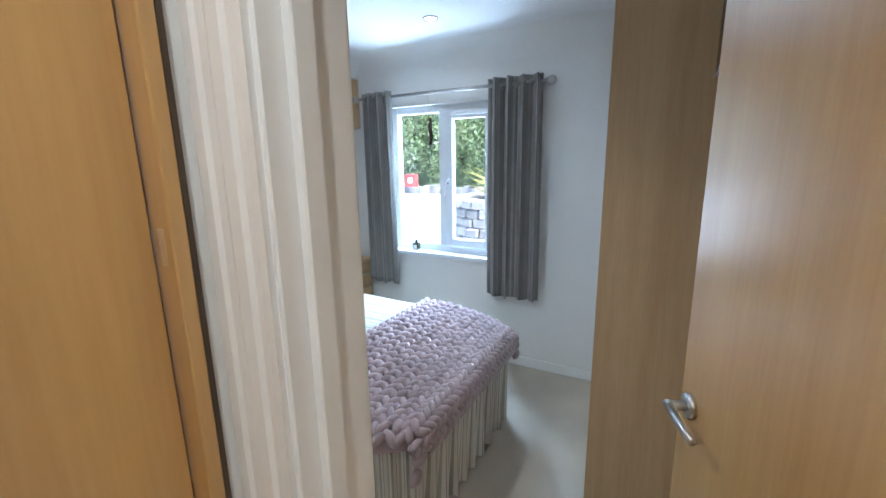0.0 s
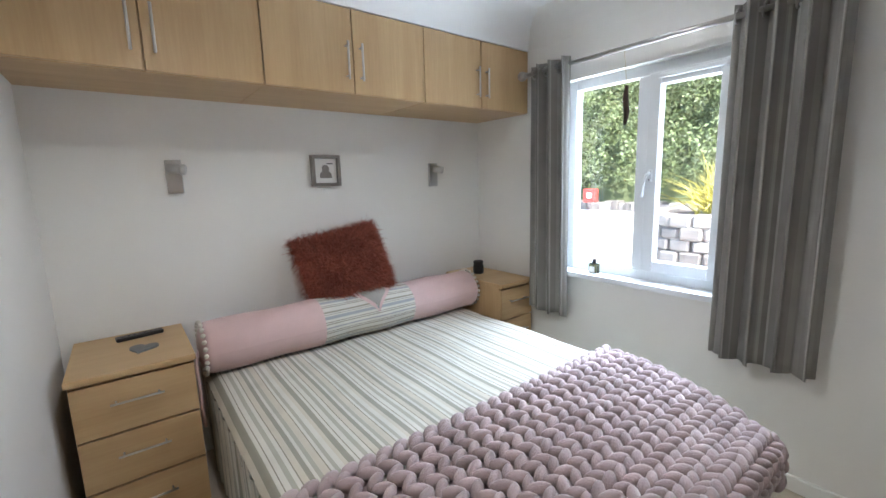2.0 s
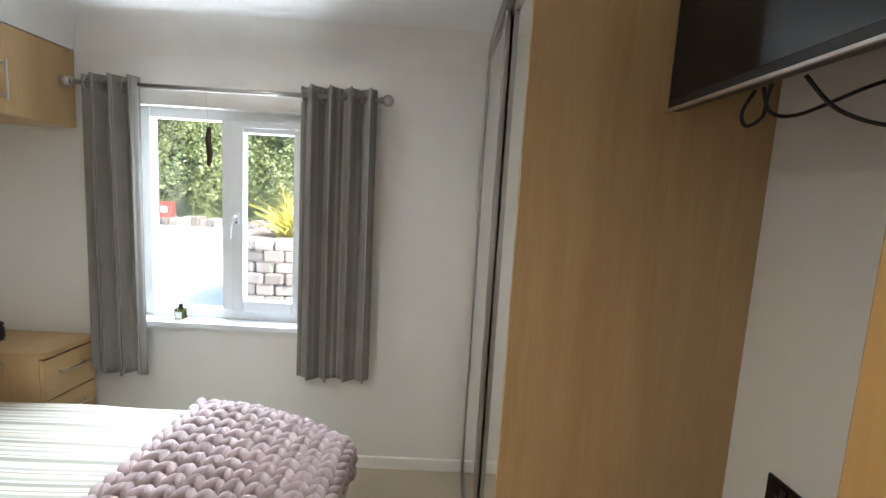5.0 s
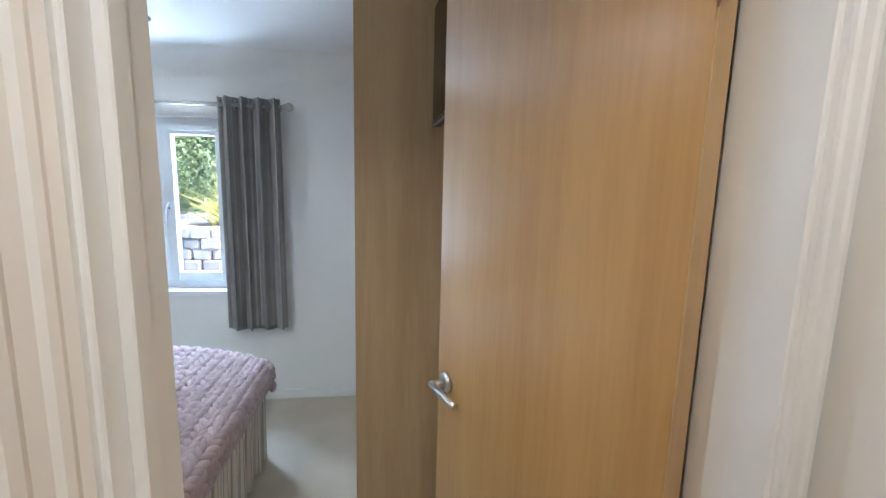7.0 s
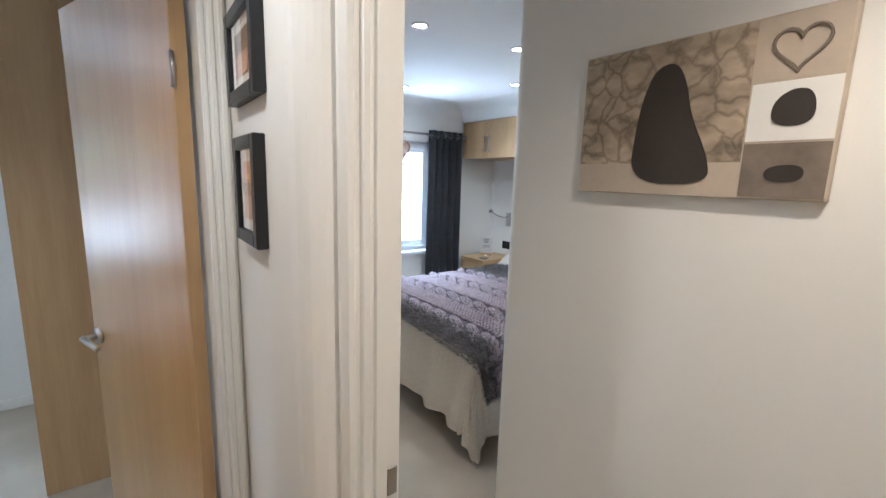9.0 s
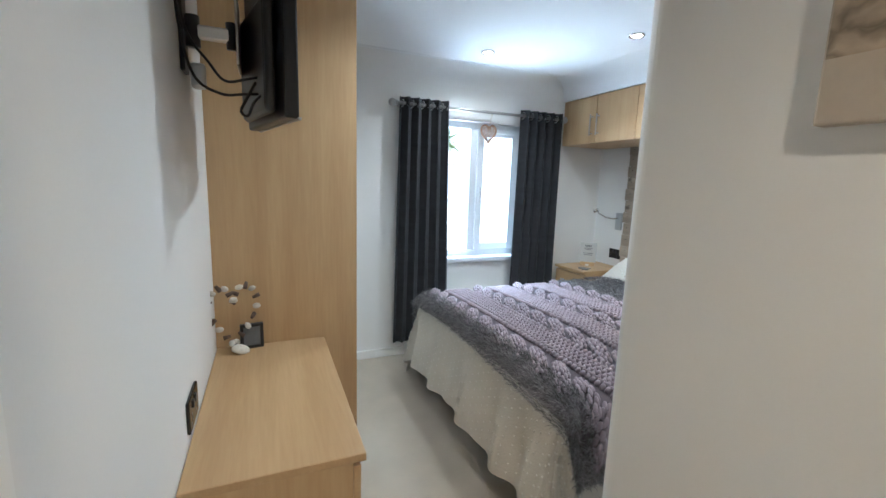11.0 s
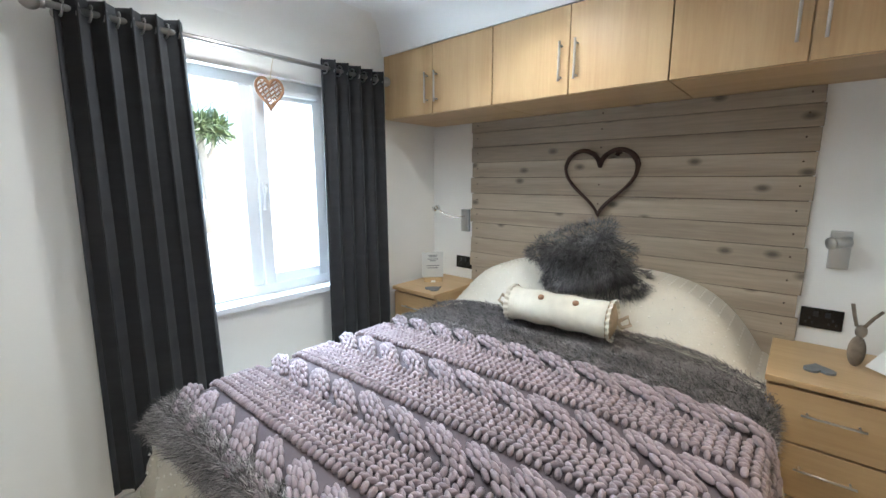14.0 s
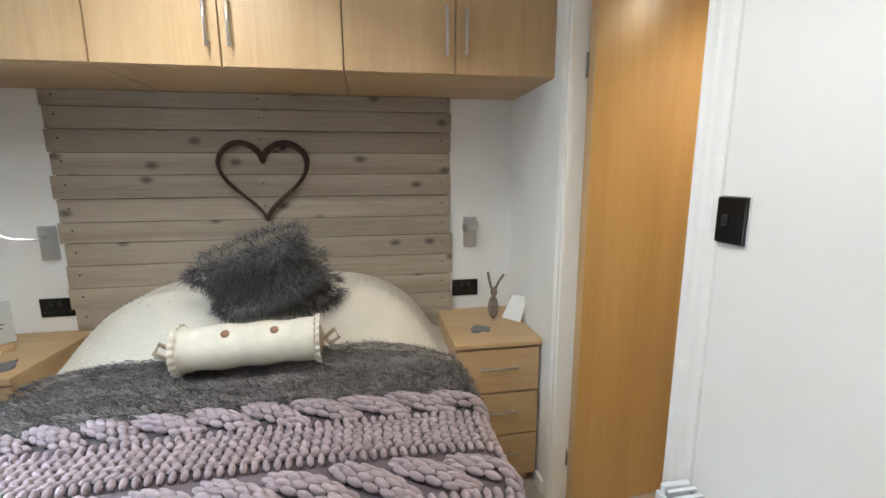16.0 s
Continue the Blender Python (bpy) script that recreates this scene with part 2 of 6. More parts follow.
def part(name, bm, material, parent, label="", smooth=False):
    ob = obj(name, bm, material, smooth)
    ob.parent = parent
    if label:
        tagged(ob, label)
    return ob


def thing(name, label, category, at=(0, 0, 0), turn=0.0, group="", kind=""):
    e = new(name)
    e.empty_display_size = 0.05
    e.matrix_basis = pose(*at, 0, 0, turn)
    return tagged(e, label, category, group, kind)


def struct(name, bm, material, label, category, smooth=False):
    return tagged(obj(name, bm, material, smooth), label, category, kind="structure")


def boxm(*boxes, bevel=0.0, segs=1):
    bm = bmesh.new()
    for x0, x1, y0, y1, z0, z1 in boxes:
        r = bmesh.ops.create_cube(bm, size=1)
        for v in r["verts"]:
            v.co = ((x0 + x1) / 2 + v.co.x * (x1 - x0), (y0 + y1) / 2 + v.co.y * (y1 - y0), (z0 + z1) / 2 + v.co.z * (z1 - z0))
    if bevel:
        bmesh.ops.bevel(bm, geom=bm.edges[:], offset=bevel, segments=segs, affect="EDGES", profile=0.5)
    return bm


def add_cyl(bm, p0, p1, r0, r1=None, seg=16):
    p0, p1 = Vector(p0), Vector(p1)
    d = p1 - p0
    m = Matrix.Translation((p0 + p1) / 2) @ d.to_track_quat("Z", "Y").to_matrix().to_4x4()
    bmesh.ops.create_cone(bm, cap_ends=True, segments=seg, radius1=r0, radius2=r0 if r1 is None else r1, depth=d.length, matrix=m)
    return bm


def cylm(p0, p1, r0, r1=None, seg=16):
    return add_cyl(bmesh.new(), p0, p1, r0, r1, seg)


def add_ball(bm, at, radii, seg=16, rings=10, m=None):
    base = Matrix.Translation(at) @ (m or Matrix()) @ Matrix.Diagonal((*radii, 1))
    bmesh.ops.create_uvsphere(bm, u_segments=seg, v_segments=rings, radius=1, matrix=base)
    return bm


def tubem(points, r, seg=8, closed=False, bm=None, taper=None):
    """A round tube along a line of points."""
    bm = bm or bmesh.new()
    pts = [Vector(p) for p in points]
    rings = []
    n = len(pts)
    up = Vector((0.123, 0.311, 0.94)).normalized()
    for i, p in enumerate(pts):
        a, b = pts[(i - 1) % n] if closed or i else p, pts[(i + 1) % n] if closed or i < n - 1 else p
        t = (b - a).normalized()
        s = t.cross(up).normalized()
        w = s.cross(t)
        rr = r if taper is None else r * taper(i / max(1, n - 1))
        rings.append([bm.verts.new(p + rr * (math.cos(k * math.tau / seg) * s + math.sin(k * math.tau / seg) * w)) for k in range(seg)])
    for i in range(n if closed else n - 1):
        a, b = rings[i], rings[(i + 1) % n]
        for k in range(seg):
            bm.faces.new((a[k], a[(k + 1) % seg], b[(k + 1) % seg], b[k]))
    if not closed:
        bm.faces.new(rings[0][::-1])
        bm.faces.new(rings[-1])
    return bm


def lathem(profile, seg=24, at=(0, 0, 0)):
    bm = bmesh.new()
    rings = [[bm.verts.new((at[0] + r * math.cos(k * math.tau / seg), at[1] + r * math.sin(k * math.tau / seg), at[2] + z)) for k in range(seg)] for r, z in profile]
    for a, b in zip(rings, rings[1:]):
        for k in range(seg):
            bm.faces.new((a[k], a[(k + 1) % seg], b[(k + 1) % seg], b[k]))
    bm.faces.new(rings[0][::-1])
    bm.faces.new(rings[-1])
    return bm


def polym(outline, axis, lo, hi):
    """A flat outline pushed along an axis: points are the two other axes in order."""
    bm = bmesh.new()
    def p(u, v, w):
        return {"x": (w, u, v), "y": (u, w, v), "z": (u, v, w)}[axis]
    a = [bm.verts.new(p(u, v, lo)) for u, v in outline]
    b = [bm.verts.new(p(u, v, hi)) for u, v in outline]
    bm.faces.new(a)
    bm.faces.new(b)
    n = len(a)
    for i in range(n):
        bm.faces.new((a[i], a[(i + 1) % n], b[(i + 1) % n], b[i]))
    return bm


def grid_mesh(name, fn, nu, nv, material, parent=None, label="", uv=None, wrap=False):
    """A sheet from a function of u and v in 0..1; uv: cloth coordinates in metres."""
    verts, uvs = [], []
    for i in range(nu + 1):
        for j in range(nv + 1):
            u, v = i / nu, j / nv
            verts.append(fn(u, v))
            uvs.append(uv(u, v) if uv else (u, v))
    faces = [(i * (nv + 1) + j, (i + 1) * (nv + 1) + j, (i + 1) * (nv + 1) + j + 1, i * (nv + 1) + j + 1) for i in range(nu) for j in range(nv)]
    me = bpy.data.meshes.new(name)
    me.from_pydata(verts, [], faces)
    layer = me.uv_layers.new(name="cloth")
    idx = np.zeros(len(me.loops), dtype=np.int32)
    me.loops.foreach_get("vertex_index", idx)
    layer.data.foreach_set("uv", np.array(uvs, dtype=np.float32)[idx].ravel())
    me.shade_smooth()
    me.materials.append(material)
    ob = new(name, me)
    if parent:
        ob.parent = parent
    if label:
        tagged(ob, label)
    return ob


def ball_cloud(name, mats4, material, parent, label="", seg=10, rings=6):
    """Many balls in one mesh, each a unit ball under its matrix."""
    t = bmesh.new()
    bmesh.ops.create_uvsphere(t, u_segments=seg, v_segments=rings, radius=1)
    t.verts.ensure_lookup_table()
    tv = np.array([(*v.co, 1.0) for v in t.verts])
    tf = [[v.index for v in f.verts] for f in t.faces]
    t.free()
    allv, allf = [], []
    for i, m in enumerate(mats4):
        allv.append((tv @ np.array(m).T)[:, :3])
        allf += [[k + i * len(tv) for k in f] for f in tf]
    me = bpy.data.meshes.new(name)
    me.from_pydata(np.concatenate(allv).tolist(), [], allf)
    me.shade_smooth()
    me.materials.append(material)
    ob = new(name, me)
    ob.parent = parent
    if label:
        tagged(ob, label)
    return ob


def ball_m(at, radii, m=None):
    return Matrix.Translation(at) @ (m or Matrix()) @ Matrix.Diagonal((*radii, 1))


def blades(name, roots, normals, length, width, material, parent, lean=(0, 0, 0), messy=0.5, label="", rng=None):
    """A pelt of fine tapering blades, one bent two-piece strand a root."""
    rng = rng or np.random.default_rng(5)
    r, n = np.asarray(roots, float), np.asarray(normals, float)
    k = len(r)
    d = n + np.asarray(lean) + rng.normal(0, messy, (k, 3))
    d /= np.linalg.norm(d, axis=1)[:, None]
    ln = length * rng.uniform(0.6, 1.2, k)[:, None]
    side = np.cross(d, rng.normal(0, 1, (k, 3)))
    side /= np.linalg.norm(side, axis=1)[:, None]
    bend = rng.normal(0, 0.35, (k, 3)) + np.array([0, 0, -0.45])
    a, b = r - side * width, r + side * width
    mid = r + d * ln * 0.55
    c, e = mid - side * width * 0.8, mid + side * width * 0.8
    tip = mid + (d + bend) * ln * 0.45
    verts = np.stack([a, b, e, c, tip], 1).reshape(-1, 3)
    base = np.arange(k)[:, None] * 5
    faces = [tuple(f) for f in (base + np.array([0, 1, 2, 3])).tolist()] + [tuple(f) for f in (base + np.array([3, 2, 4])).tolist()]
    me = bpy.data.meshes.new(name)
    me.from_pydata(verts.tolist(), [], faces)
    me.materials.append(material)
    ob = new(name, me)
    ob.parent = parent
    if label:
        tagged(ob, label)
    return ob


# ---- structure ----
X1, XA, XB, X2 = -2.315, 0.775, 0.835, 3.89       # head wall 1, partition faces, head wall 2
YS, YN, ZC = 0.66, 3.02, 2.235                      # room side of the hall wall, window wall, ceiling
YH = 0.59                                           # hall side of the hall wall
ZT = ZC + 0.06

struct("floor", boxm((X1 - 0.1, X2 + 0.1, -1.6, YN + 0.12, -0.08, 0)), M_CARPET, "plain beige fitted carpet through bedrooms and hall", "carpet floor")
struct("ceiling", boxm((X1 - 0.1, X2 + 0.1, -1.6, YN + 0.12, ZC, ZC + 0.08)), M_CEIL, "smooth white painted ceiling", "ceiling")

W1 = (-1.585, -0.685, 0.775, 1.865)
W2 = (2.15, 3.06, 0.775, 1.865)
yo = YN + 0.13
bm = boxm((X1 - 0.1, W1[0], YN, yo, 0, ZC), (W1[1], W2[0], YN, yo, 0, ZC), (W2[1], X2 + 0.1, YN, yo, 0, ZC),
          (W1[0], W1[1], YN, yo, 0, W1[2]), (W1[0], W1[1], YN, yo, W1[3], ZC), (W2[0], W2[1], YN, yo, 0, W2[2]), (W2[0], W2[1], YN, yo, W2[3], ZC))
struct("wall_north", bm, M_WALL, "white painted outside wall with two window openings", "wall")
struct("wall_west", boxm((X1 - 0.1, X1, YH, YN, 0, ZC)), M_WALL, "white painted wall behind the pink bed", "wall")
struct("wall_east", boxm((X2, X2 + 0.1, -1.6, YN, 0, ZC)), M_WALL, "white painted wall behind the grey bed", "wall")
D1 = (0.042, 0.715, 2.0)
struct("wall_bedroom_1", boxm((X1, D1[0] - 0.012, YH, YS, 0, ZC), (-0.14, D1[0] - 0.012, YS, YS + 0.03, 0, ZC), (D1[1] + 0.012, XA, YH, YS, 0, ZC), (D1[0] - 0.012, D1[1] + 0.012, YH, YS + 0.03, D1[2] + 0.012, ZC)), M_WALL, "white partition wall with a doorway to the hall", "wall")
XJ, YJ = 0.936, 0.105                               # doorway jamb into the grey bedroom
arc = [(XA + 0.06 - 0.06 * math.cos(a), YJ + 0.06 - 0.06 * math.sin(a)) for a in [i * math.pi / 16 for i in range(9)]]
struct("wall_partition", polym([(XB, YN), (XA, YN)] + arc + [(XJ - 0.012, YJ), (XJ - 0.012, YJ + 0.06), (XB, YJ + 0.06)], "z", 0, ZC), M_WALL, "white partition wall between the two bedrooms", "wall")
D2 = (2.66, 3.27, 2.0)
XE = 1.755
cx, cy, cr = XE + 0.05, YS - 0.05, 0.05
ol = [(XE, -1.6), (XE, cy)] + [(cx - cr * math.cos(a), cy + cr * math.sin(a)) for a in [i * math.pi / 16 for i in range(1, 9)]] + [(D2[0] - 0.012, YS), (D2[0] - 0.012, YH - 0.02), (XE + 0.1, YH - 0.02), (XE + 0.1, -1.6)]
struct("wall_hall_end", polym(ol, "z", 0, ZC), M_WALL, "cream hall wall with a rounded corner into the grey bedroom", "wall")
struct("wall_bedroom_2", boxm((D2[1] + 0.012, X2, YH - 0.02, YS, 0, ZC), (D2[0] - 0.012, D2[1] + 0.012, YH - 0.02, YS, D2[2] + 0.012, ZC)), M_WALL, "white wall with a doorway beside the bed", "wall")
struct("wall_hall_west", boxm((-0.22, -0.080, -1.6, -0.27, 0, ZC), (-0.22, -0.080, 0.562, YH - 0.001, 0, ZC), (-0.22, -0.080, -0.27, 0.562, 2.0, ZC)), M_WALL, "cream hall wall with a closed door", "wall")
struct("wall_south", boxm((-0.26, X2 + 0.1, -1.7, -1.6, 0, ZC)), M_WALL, "plain cream wall closing the hall", "wall")
struct("wall_ensuite", boxm((XE + 0.1, D2[0] - 0.35, -0.6, -0.5, 0, ZC), (D2[0] - 0.35, X2, -0.6, -0.5, 0, ZC)), M_WALL, "plain wall beyond the second doorway", "wall")

def soften(bm):
    """Rounds the shading over gentle bends alone."""
    bmesh.ops.recalc_face_normals(bm, faces=bm.faces)
    bm.normal_update()
    for f in bm.faces:
        f.smooth = True
    for e in bm.edges:
        e.smooth = e.calc_face_angle(3.0) < 0.5
    return bm


# coving along the window wall and above the wall units
def cove(y0, y1, z0, sign=1, axis="x", lo=0, hi=1):
    r = ZC - z0
    pts = [(y0, z0)] + [(y0 + sign * r * 1.2 * (1 - math.cos(a)), z0 + r * math.sin(a)) for a in [i * math.pi / 20 for i in range(1, 11)]] + [(y0, ZC)]
    bm = polym(pts, axis, lo, hi)
    soften(bm)
    return bm

struct("coving", cove(YN, 0, 2.09, -1, "x", X1, XA), M_WALL, "white curved coving above the window", "coving")
struct("coving", cove(YN, 0, 2.09, -1, "x", XB, X2), M_WALL, "white curved coving above the window", "coving")
struct("ceiling_seam", boxm((1.5, 3.3, 2.80, 2.81, ZC - 0.003, ZC), bevel=0.0012), M_CEIL, "thin white ceiling joint strip", "trim")

def skirting(name, x0, x1, y0, y1):
    struct(name, boxm((x0, x1, y0, y1, 0, 0.07), bevel=0.006, segs=2), M_TRIM, "low white painted skirting board", "skirting")

skirting("baseboard", -1.75, 0.155, YN - 0.016, YN)
skirting("baseboard", 1.39, X2, YN - 0.016, YN)
skirting("baseboard", 3.36, 3.43, YS, YS + 0.016)
skirting("baseboard", 1.84, 2.58, YS, YS + 0.016)
skirting("baseboard", XA - 0.016, XA, 0.18, YH - 0.02)


def moulded(name, path_axis, at, lo, hi, width, depth, label):
    """A door casing strip with a stepped moulding. at: (corner u, corner v, du, dv) run along the axis."""
    u, v, du, dv = at
    prof = [(0, 0), (0, 1), (0.10, 1), (0.16, 0.78), (0.24, 0.78), (0.30, 0.95), (0.46, 0.95), (0.54, 0.70), (0.66, 0.70), (0.72, 0.85), (0.86, 0.80), (0.95, 0.5), (1, 0.35), (1, 0)]
    pts = [(u + du * p * width, v + dv * q * depth) for p, q in prof]
    return polym(pts, path_axis, lo, hi)


def doorway(name, x0, x1, top, ya, yb, label, wl=0.065):
    """White linings with stop and moulded casings for an opening in a wall that runs along x."""
    d = thing(name, label, "door frame", kind="structure")
    part("lining", boxm((x0, x0 + 0.012, ya - 0.012, yb + 0.012, 0, top), bevel=0.002), M_TRIM, d)
    part("lining", boxm((x1 - 0.012, x1, ya - 0.012, yb + 0.012, 0, top), bevel=0.002), M_TRIM, d)
    part("lining", boxm((x0 + 0.012, x1 - 0.012, ya - 0.012, yb + 0.012, top - 0.012, top), bevel=0.002), M_TRIM, d)
    for sgn, y in ((-1, ya), (1, yb)):
        part("casing", moulded("casing", "z", (x0 + 0.006, y, -1, sgn), 0, top + 0.05, wl, 0.02, ""), M_TRIM, d)
        part("casing", moulded("casing", "z", (x1 - 0.006, y, 1, sgn), 0, top + 0.05, 0.05, 0.02, ""), M_TRIM, d)
        part("casing", boxm((x0, x1, min(y, y + sgn * 0.018), max(y, y + sgn * 0.018), top - 0.006, top + 0.05), bevel=0.004), M_TRIM, d)
    return d


fr1 = doorway("door_frame_1", D1[0] - 0.012, D1[1] + 0.012, 2.012, YH, YS + 0.03, "white moulded door frame into the pink bedroom", 0.110)
part("door_stop", boxm((D1[0], D1[0] + 0.014, YH + 0.018, YH + 0.048, 0, 2.0), bevel=0.002), M_TRIM, fr1)
fr2 = doorway("door_frame_2", D2[0] - 0.012, D2[1] + 0.012, 2.012, YH - 0.02, YS, "white moulded door frame beside the grey bed")
part("door_stop", boxm((D2[0], D2[0] + 0.014, YH + 0.02, YH + 0.05, 0, 2.0), bevel=0.002), M_TRIM, fr2)
fr3 = thing("door_frame_3", "white moulded door frame into the grey bedroom", "door frame", kind="structure")
part("casing", moulded("casing", "z", (XJ - 0.044, YJ, -1, -1), 0, 2.05, 0.062, 0.026, ""), M_TRIM, fr3)
part("lining", boxm((XJ - 0.044, XJ, YJ - 0.02, YJ + 0.075, 0, 2.06), bevel=0.003), M_TRIM, fr3)
part("door_stop", boxm((XJ, XJ + 0.012, YJ + 0.02, YJ + 0.05, 0, 2.06), bevel=0.002), M_TRIM, fr3)
part("strike_plate", boxm((XJ - 0.026, XJ - 0.006, YJ - 0.0225, YJ - 0.0195, 0.93, 0.985), bevel=0.0008), M_NICKEL, fr3, "dull metal latch plate")


def lever(parent, x, y, z, s):
    """Round rose and bar lever on a door face; s: which way the face looks along x."""
    rose = part("door_handle", cylm((x, y, z), (x + s * 0.012, y, z), 0.027, seg=28), M_STEEL, parent, "brushed steel lever handle", True)
    part("neck", cylm((x + s * 0.012, y, z), (x + s * 0.052, y, z), 0.010), M_STEEL, rose, smooth=True)
    part("lever", tubem([(x + s * 0.047, y + 0.008, z), (x + s * 0.05, y - 0.06, z), (x + s * 0.05, y - 0.125, z)], 0.0095, 12), M_STEEL, rose, smooth=True)


def flush_door(name, label, at, turn, width, height=1.985, handle=None):
    """Leaf along local y from the hinge; its faces look along x."""
    d = thing(name, label, "door", at, turn, kind="structure")
    part("leaf", boxm((-0.0175, 0.0175, 0, width, 0.008, height), bevel=0.0015), M_DOOR, d)
    part("lipping", boxm((-0.0172, 0.0172, -0.003, 0, 0.008, height)), M_OAK, d, "oak door edge")
    for hz in (0.25, height - 0.25):
        part("hinge", cylm((-0.019, -0.007, hz - 0.04), (-0.019, -0.007, hz + 0.04), 0.0055, seg=12), M_NICKEL, d, "steel butt hinge", True)
    if handle:
        for s in handle:
            lever(d, s * 0.0175, width - 0.055, 0.94, s)
    return d


ang = math.degrees(math.atan2(0.688 - 0.450, 1.335 - 0.69))
door1 = flush_door("door_1", "open golden oak flush door with steel lever handle", (0.688, 0.69, 0), ang, 0.685, handle=(-1, 1))
door2 = flush_door("door_2", "open golden oak flush door swung away from the bedroom", (3.25, 0.60, 0), 180 + 8, 0.6)
door3 = flush_door("door_3", "closed golden oak flush door in the hall", (-0.121, -0.26, 0), 0, 0.80)
part("frame_strip", boxm((-0.02, 0.049, 0.803, 0.821, 0, 2.0), bevel=0.002), M_DOOR, door3, "oak door frame strip")
# Solid dark strip that paints the shade of the open gap.
part("shadow_gap", boxm((0.0, 0.047, 0.8212, 0.828, 0, 2.0)), M_EDGE, door3, "dark strip painting the shade of the gap beside the frame")
part("keep_plate", boxm((0.026, 0.036, 0.8018, 0.8035, 1.365, 1.405), bevel=0.0005), M_OAK, door3, "small dull latch plate")


# ---- windows and curtains ----
def window(name, x0, x1, z0, z1, label):
    w = thing(name, label, "window", kind="structure")
    y0, y1 = YN + 0.055, YN + 0.115
    f = 0.055
    mid = (x0 + x1) / 2
    fr = part("window_frame", boxm((x0, x0 + f, y0, y1, z0, z1), (x1 - f, x1, y0, y1, z0, z1), (x0 + f, x1 - f, y0, y1, z0, z0 + f), (x0 + f, x1 - f, y0, y1, z1 - f, z1), (mid - 0.033, mid + 0.03, y0, y1, z0 + f, z1 - f), bevel=0.004, segs=2), M_UPVC, w)
    s0, s1, a, b, g = mid + 0.026, x1 - f + 0.004, z0 + f - 0.004, z1 - f + 0.004, 0.058
    sash = part("sash", boxm((s0, s0 + g, y0 - 0.016, y1 - 0.02, a, b), (s1 - g, s1, y0 - 0.016, y1 - 0.02, a, b), (s0 + g, s1 - g, y0 - 0.016, y1 - 0.02, a, a + g), (s0 + g, s1 - g, y0 - 0.016, y1 - 0.02, b - g, b), bevel=0.005, segs=2), M_UPVC, w, "opening white plastic casement")
    part("gasket", boxm((s0 + g - 0.003, s1 - g + 0.003, y0 + 0.012, y0 + 0.016, a + g - 0.003, a + g), (s0 + g - 0.003, s1 - g + 0.003, y0 + 0.012, y0 + 0.016, b - g, b - g + 0.003), (s0 + g - 0.003, s0 + g, y0 + 0.012, y0 + 0.016, a + g, b - g)), M_BLACK, w)
    part("vent", boxm((s0 + 0.05, s1 - 0.03, y0 - 0.032, y0 - 0.015, b - 0.034, b - 0.012), bevel=0.005, segs=2), M_UPVC, sash, "white trickle vent")
    p1 = part("pane", boxm((x0 + f, mid - 0.033, y0 + 0.024, y0 + 0.03, z0 + f, z1 - f)), M_GLASS, w)
    p2 = part("pane", boxm((s0 + g, s1 - g, y0 + 0.014, y0 + 0.02, a + g, b - g)), M_GLASS, w)
    p1.visible_shadow = p2.visible_shadow = False
    h = part("window_handle", boxm((s0 + 0.018, s0 + 0.040, y0 - 0.026, y0 - 0.016, 1.29, 1.35), bevel=0.004, segs=2), M_UPVC, sash, "white window handle with lock")
    part("grip", tubem([(s0 + 0.029, y0 - 0.03, 1.335), (s0 + 0.022, y0 - 0.05, 1.32), (s0 + 0.012, y0 - 0.054, 1.27), (s0 + 0.006, y0 - 0.052, 1.215)], 0.008, 10), M_UPVC, sash, smooth=True)
    part("lock", cylm((s0 + 0.029, y0 - 0.03, 1.30), (s0 + 0.029, y0 - 0.025, 1.30), 0.005), M_BLACK, sash)
    part("window_sill", boxm((x0 - 0.02, x1 + 0.02, YN - 0.055, y0 - 0.001, z0 - 0.024, z0 + 0.004), bevel=0.003, segs=2), M_UPVC, w, "deep white window board")
    part("reveal", boxm((x0 + 0.004, x1 - 0.004, YN - 0.002, y0 - 0.001, z1 - 0.004, z1 + 0.002), (x0 - 0.002, x0 + 0.004, YN - 0.002, y0 - 0.001, z0 + 0.004, z1), (x1 - 0.004, x1 + 0.002, YN - 0.002, y0 - 0.001, z0 + 0.004, z1)), M_WALL, w)
    return w


window("window_1", *W1, "white plastic double glazed casement window")
window("window_2", *W2, "white plastic double glazed casement window")

GREY = [(0, (0.30, 0.285, 0.26)), (0.18, (0.36, 0.342, 0.312)), (0.22, (0.25, 0.237, 0.216)), (0.5, (0.32, 0.303, 0.277)), (0.55, (0.42, 0.402, 0.37)), (0.62, (0.27, 0.255, 0.232)), (0.85, (0.335, 0.318, 0.29))]
M_CURT1 = striped("grey_curtain_satin", "X", GREY, 0.11, 0.55, glow_through=0.22)
M_CURT2 = mat("charcoal_curtain_weave", (0.019, 0.019, 0.021), 0.85, vary=0.4, scale=3.0, stretch=(1, 1, 8), fine=30, bump=0.3, dist=0.001, sheen=0.08)


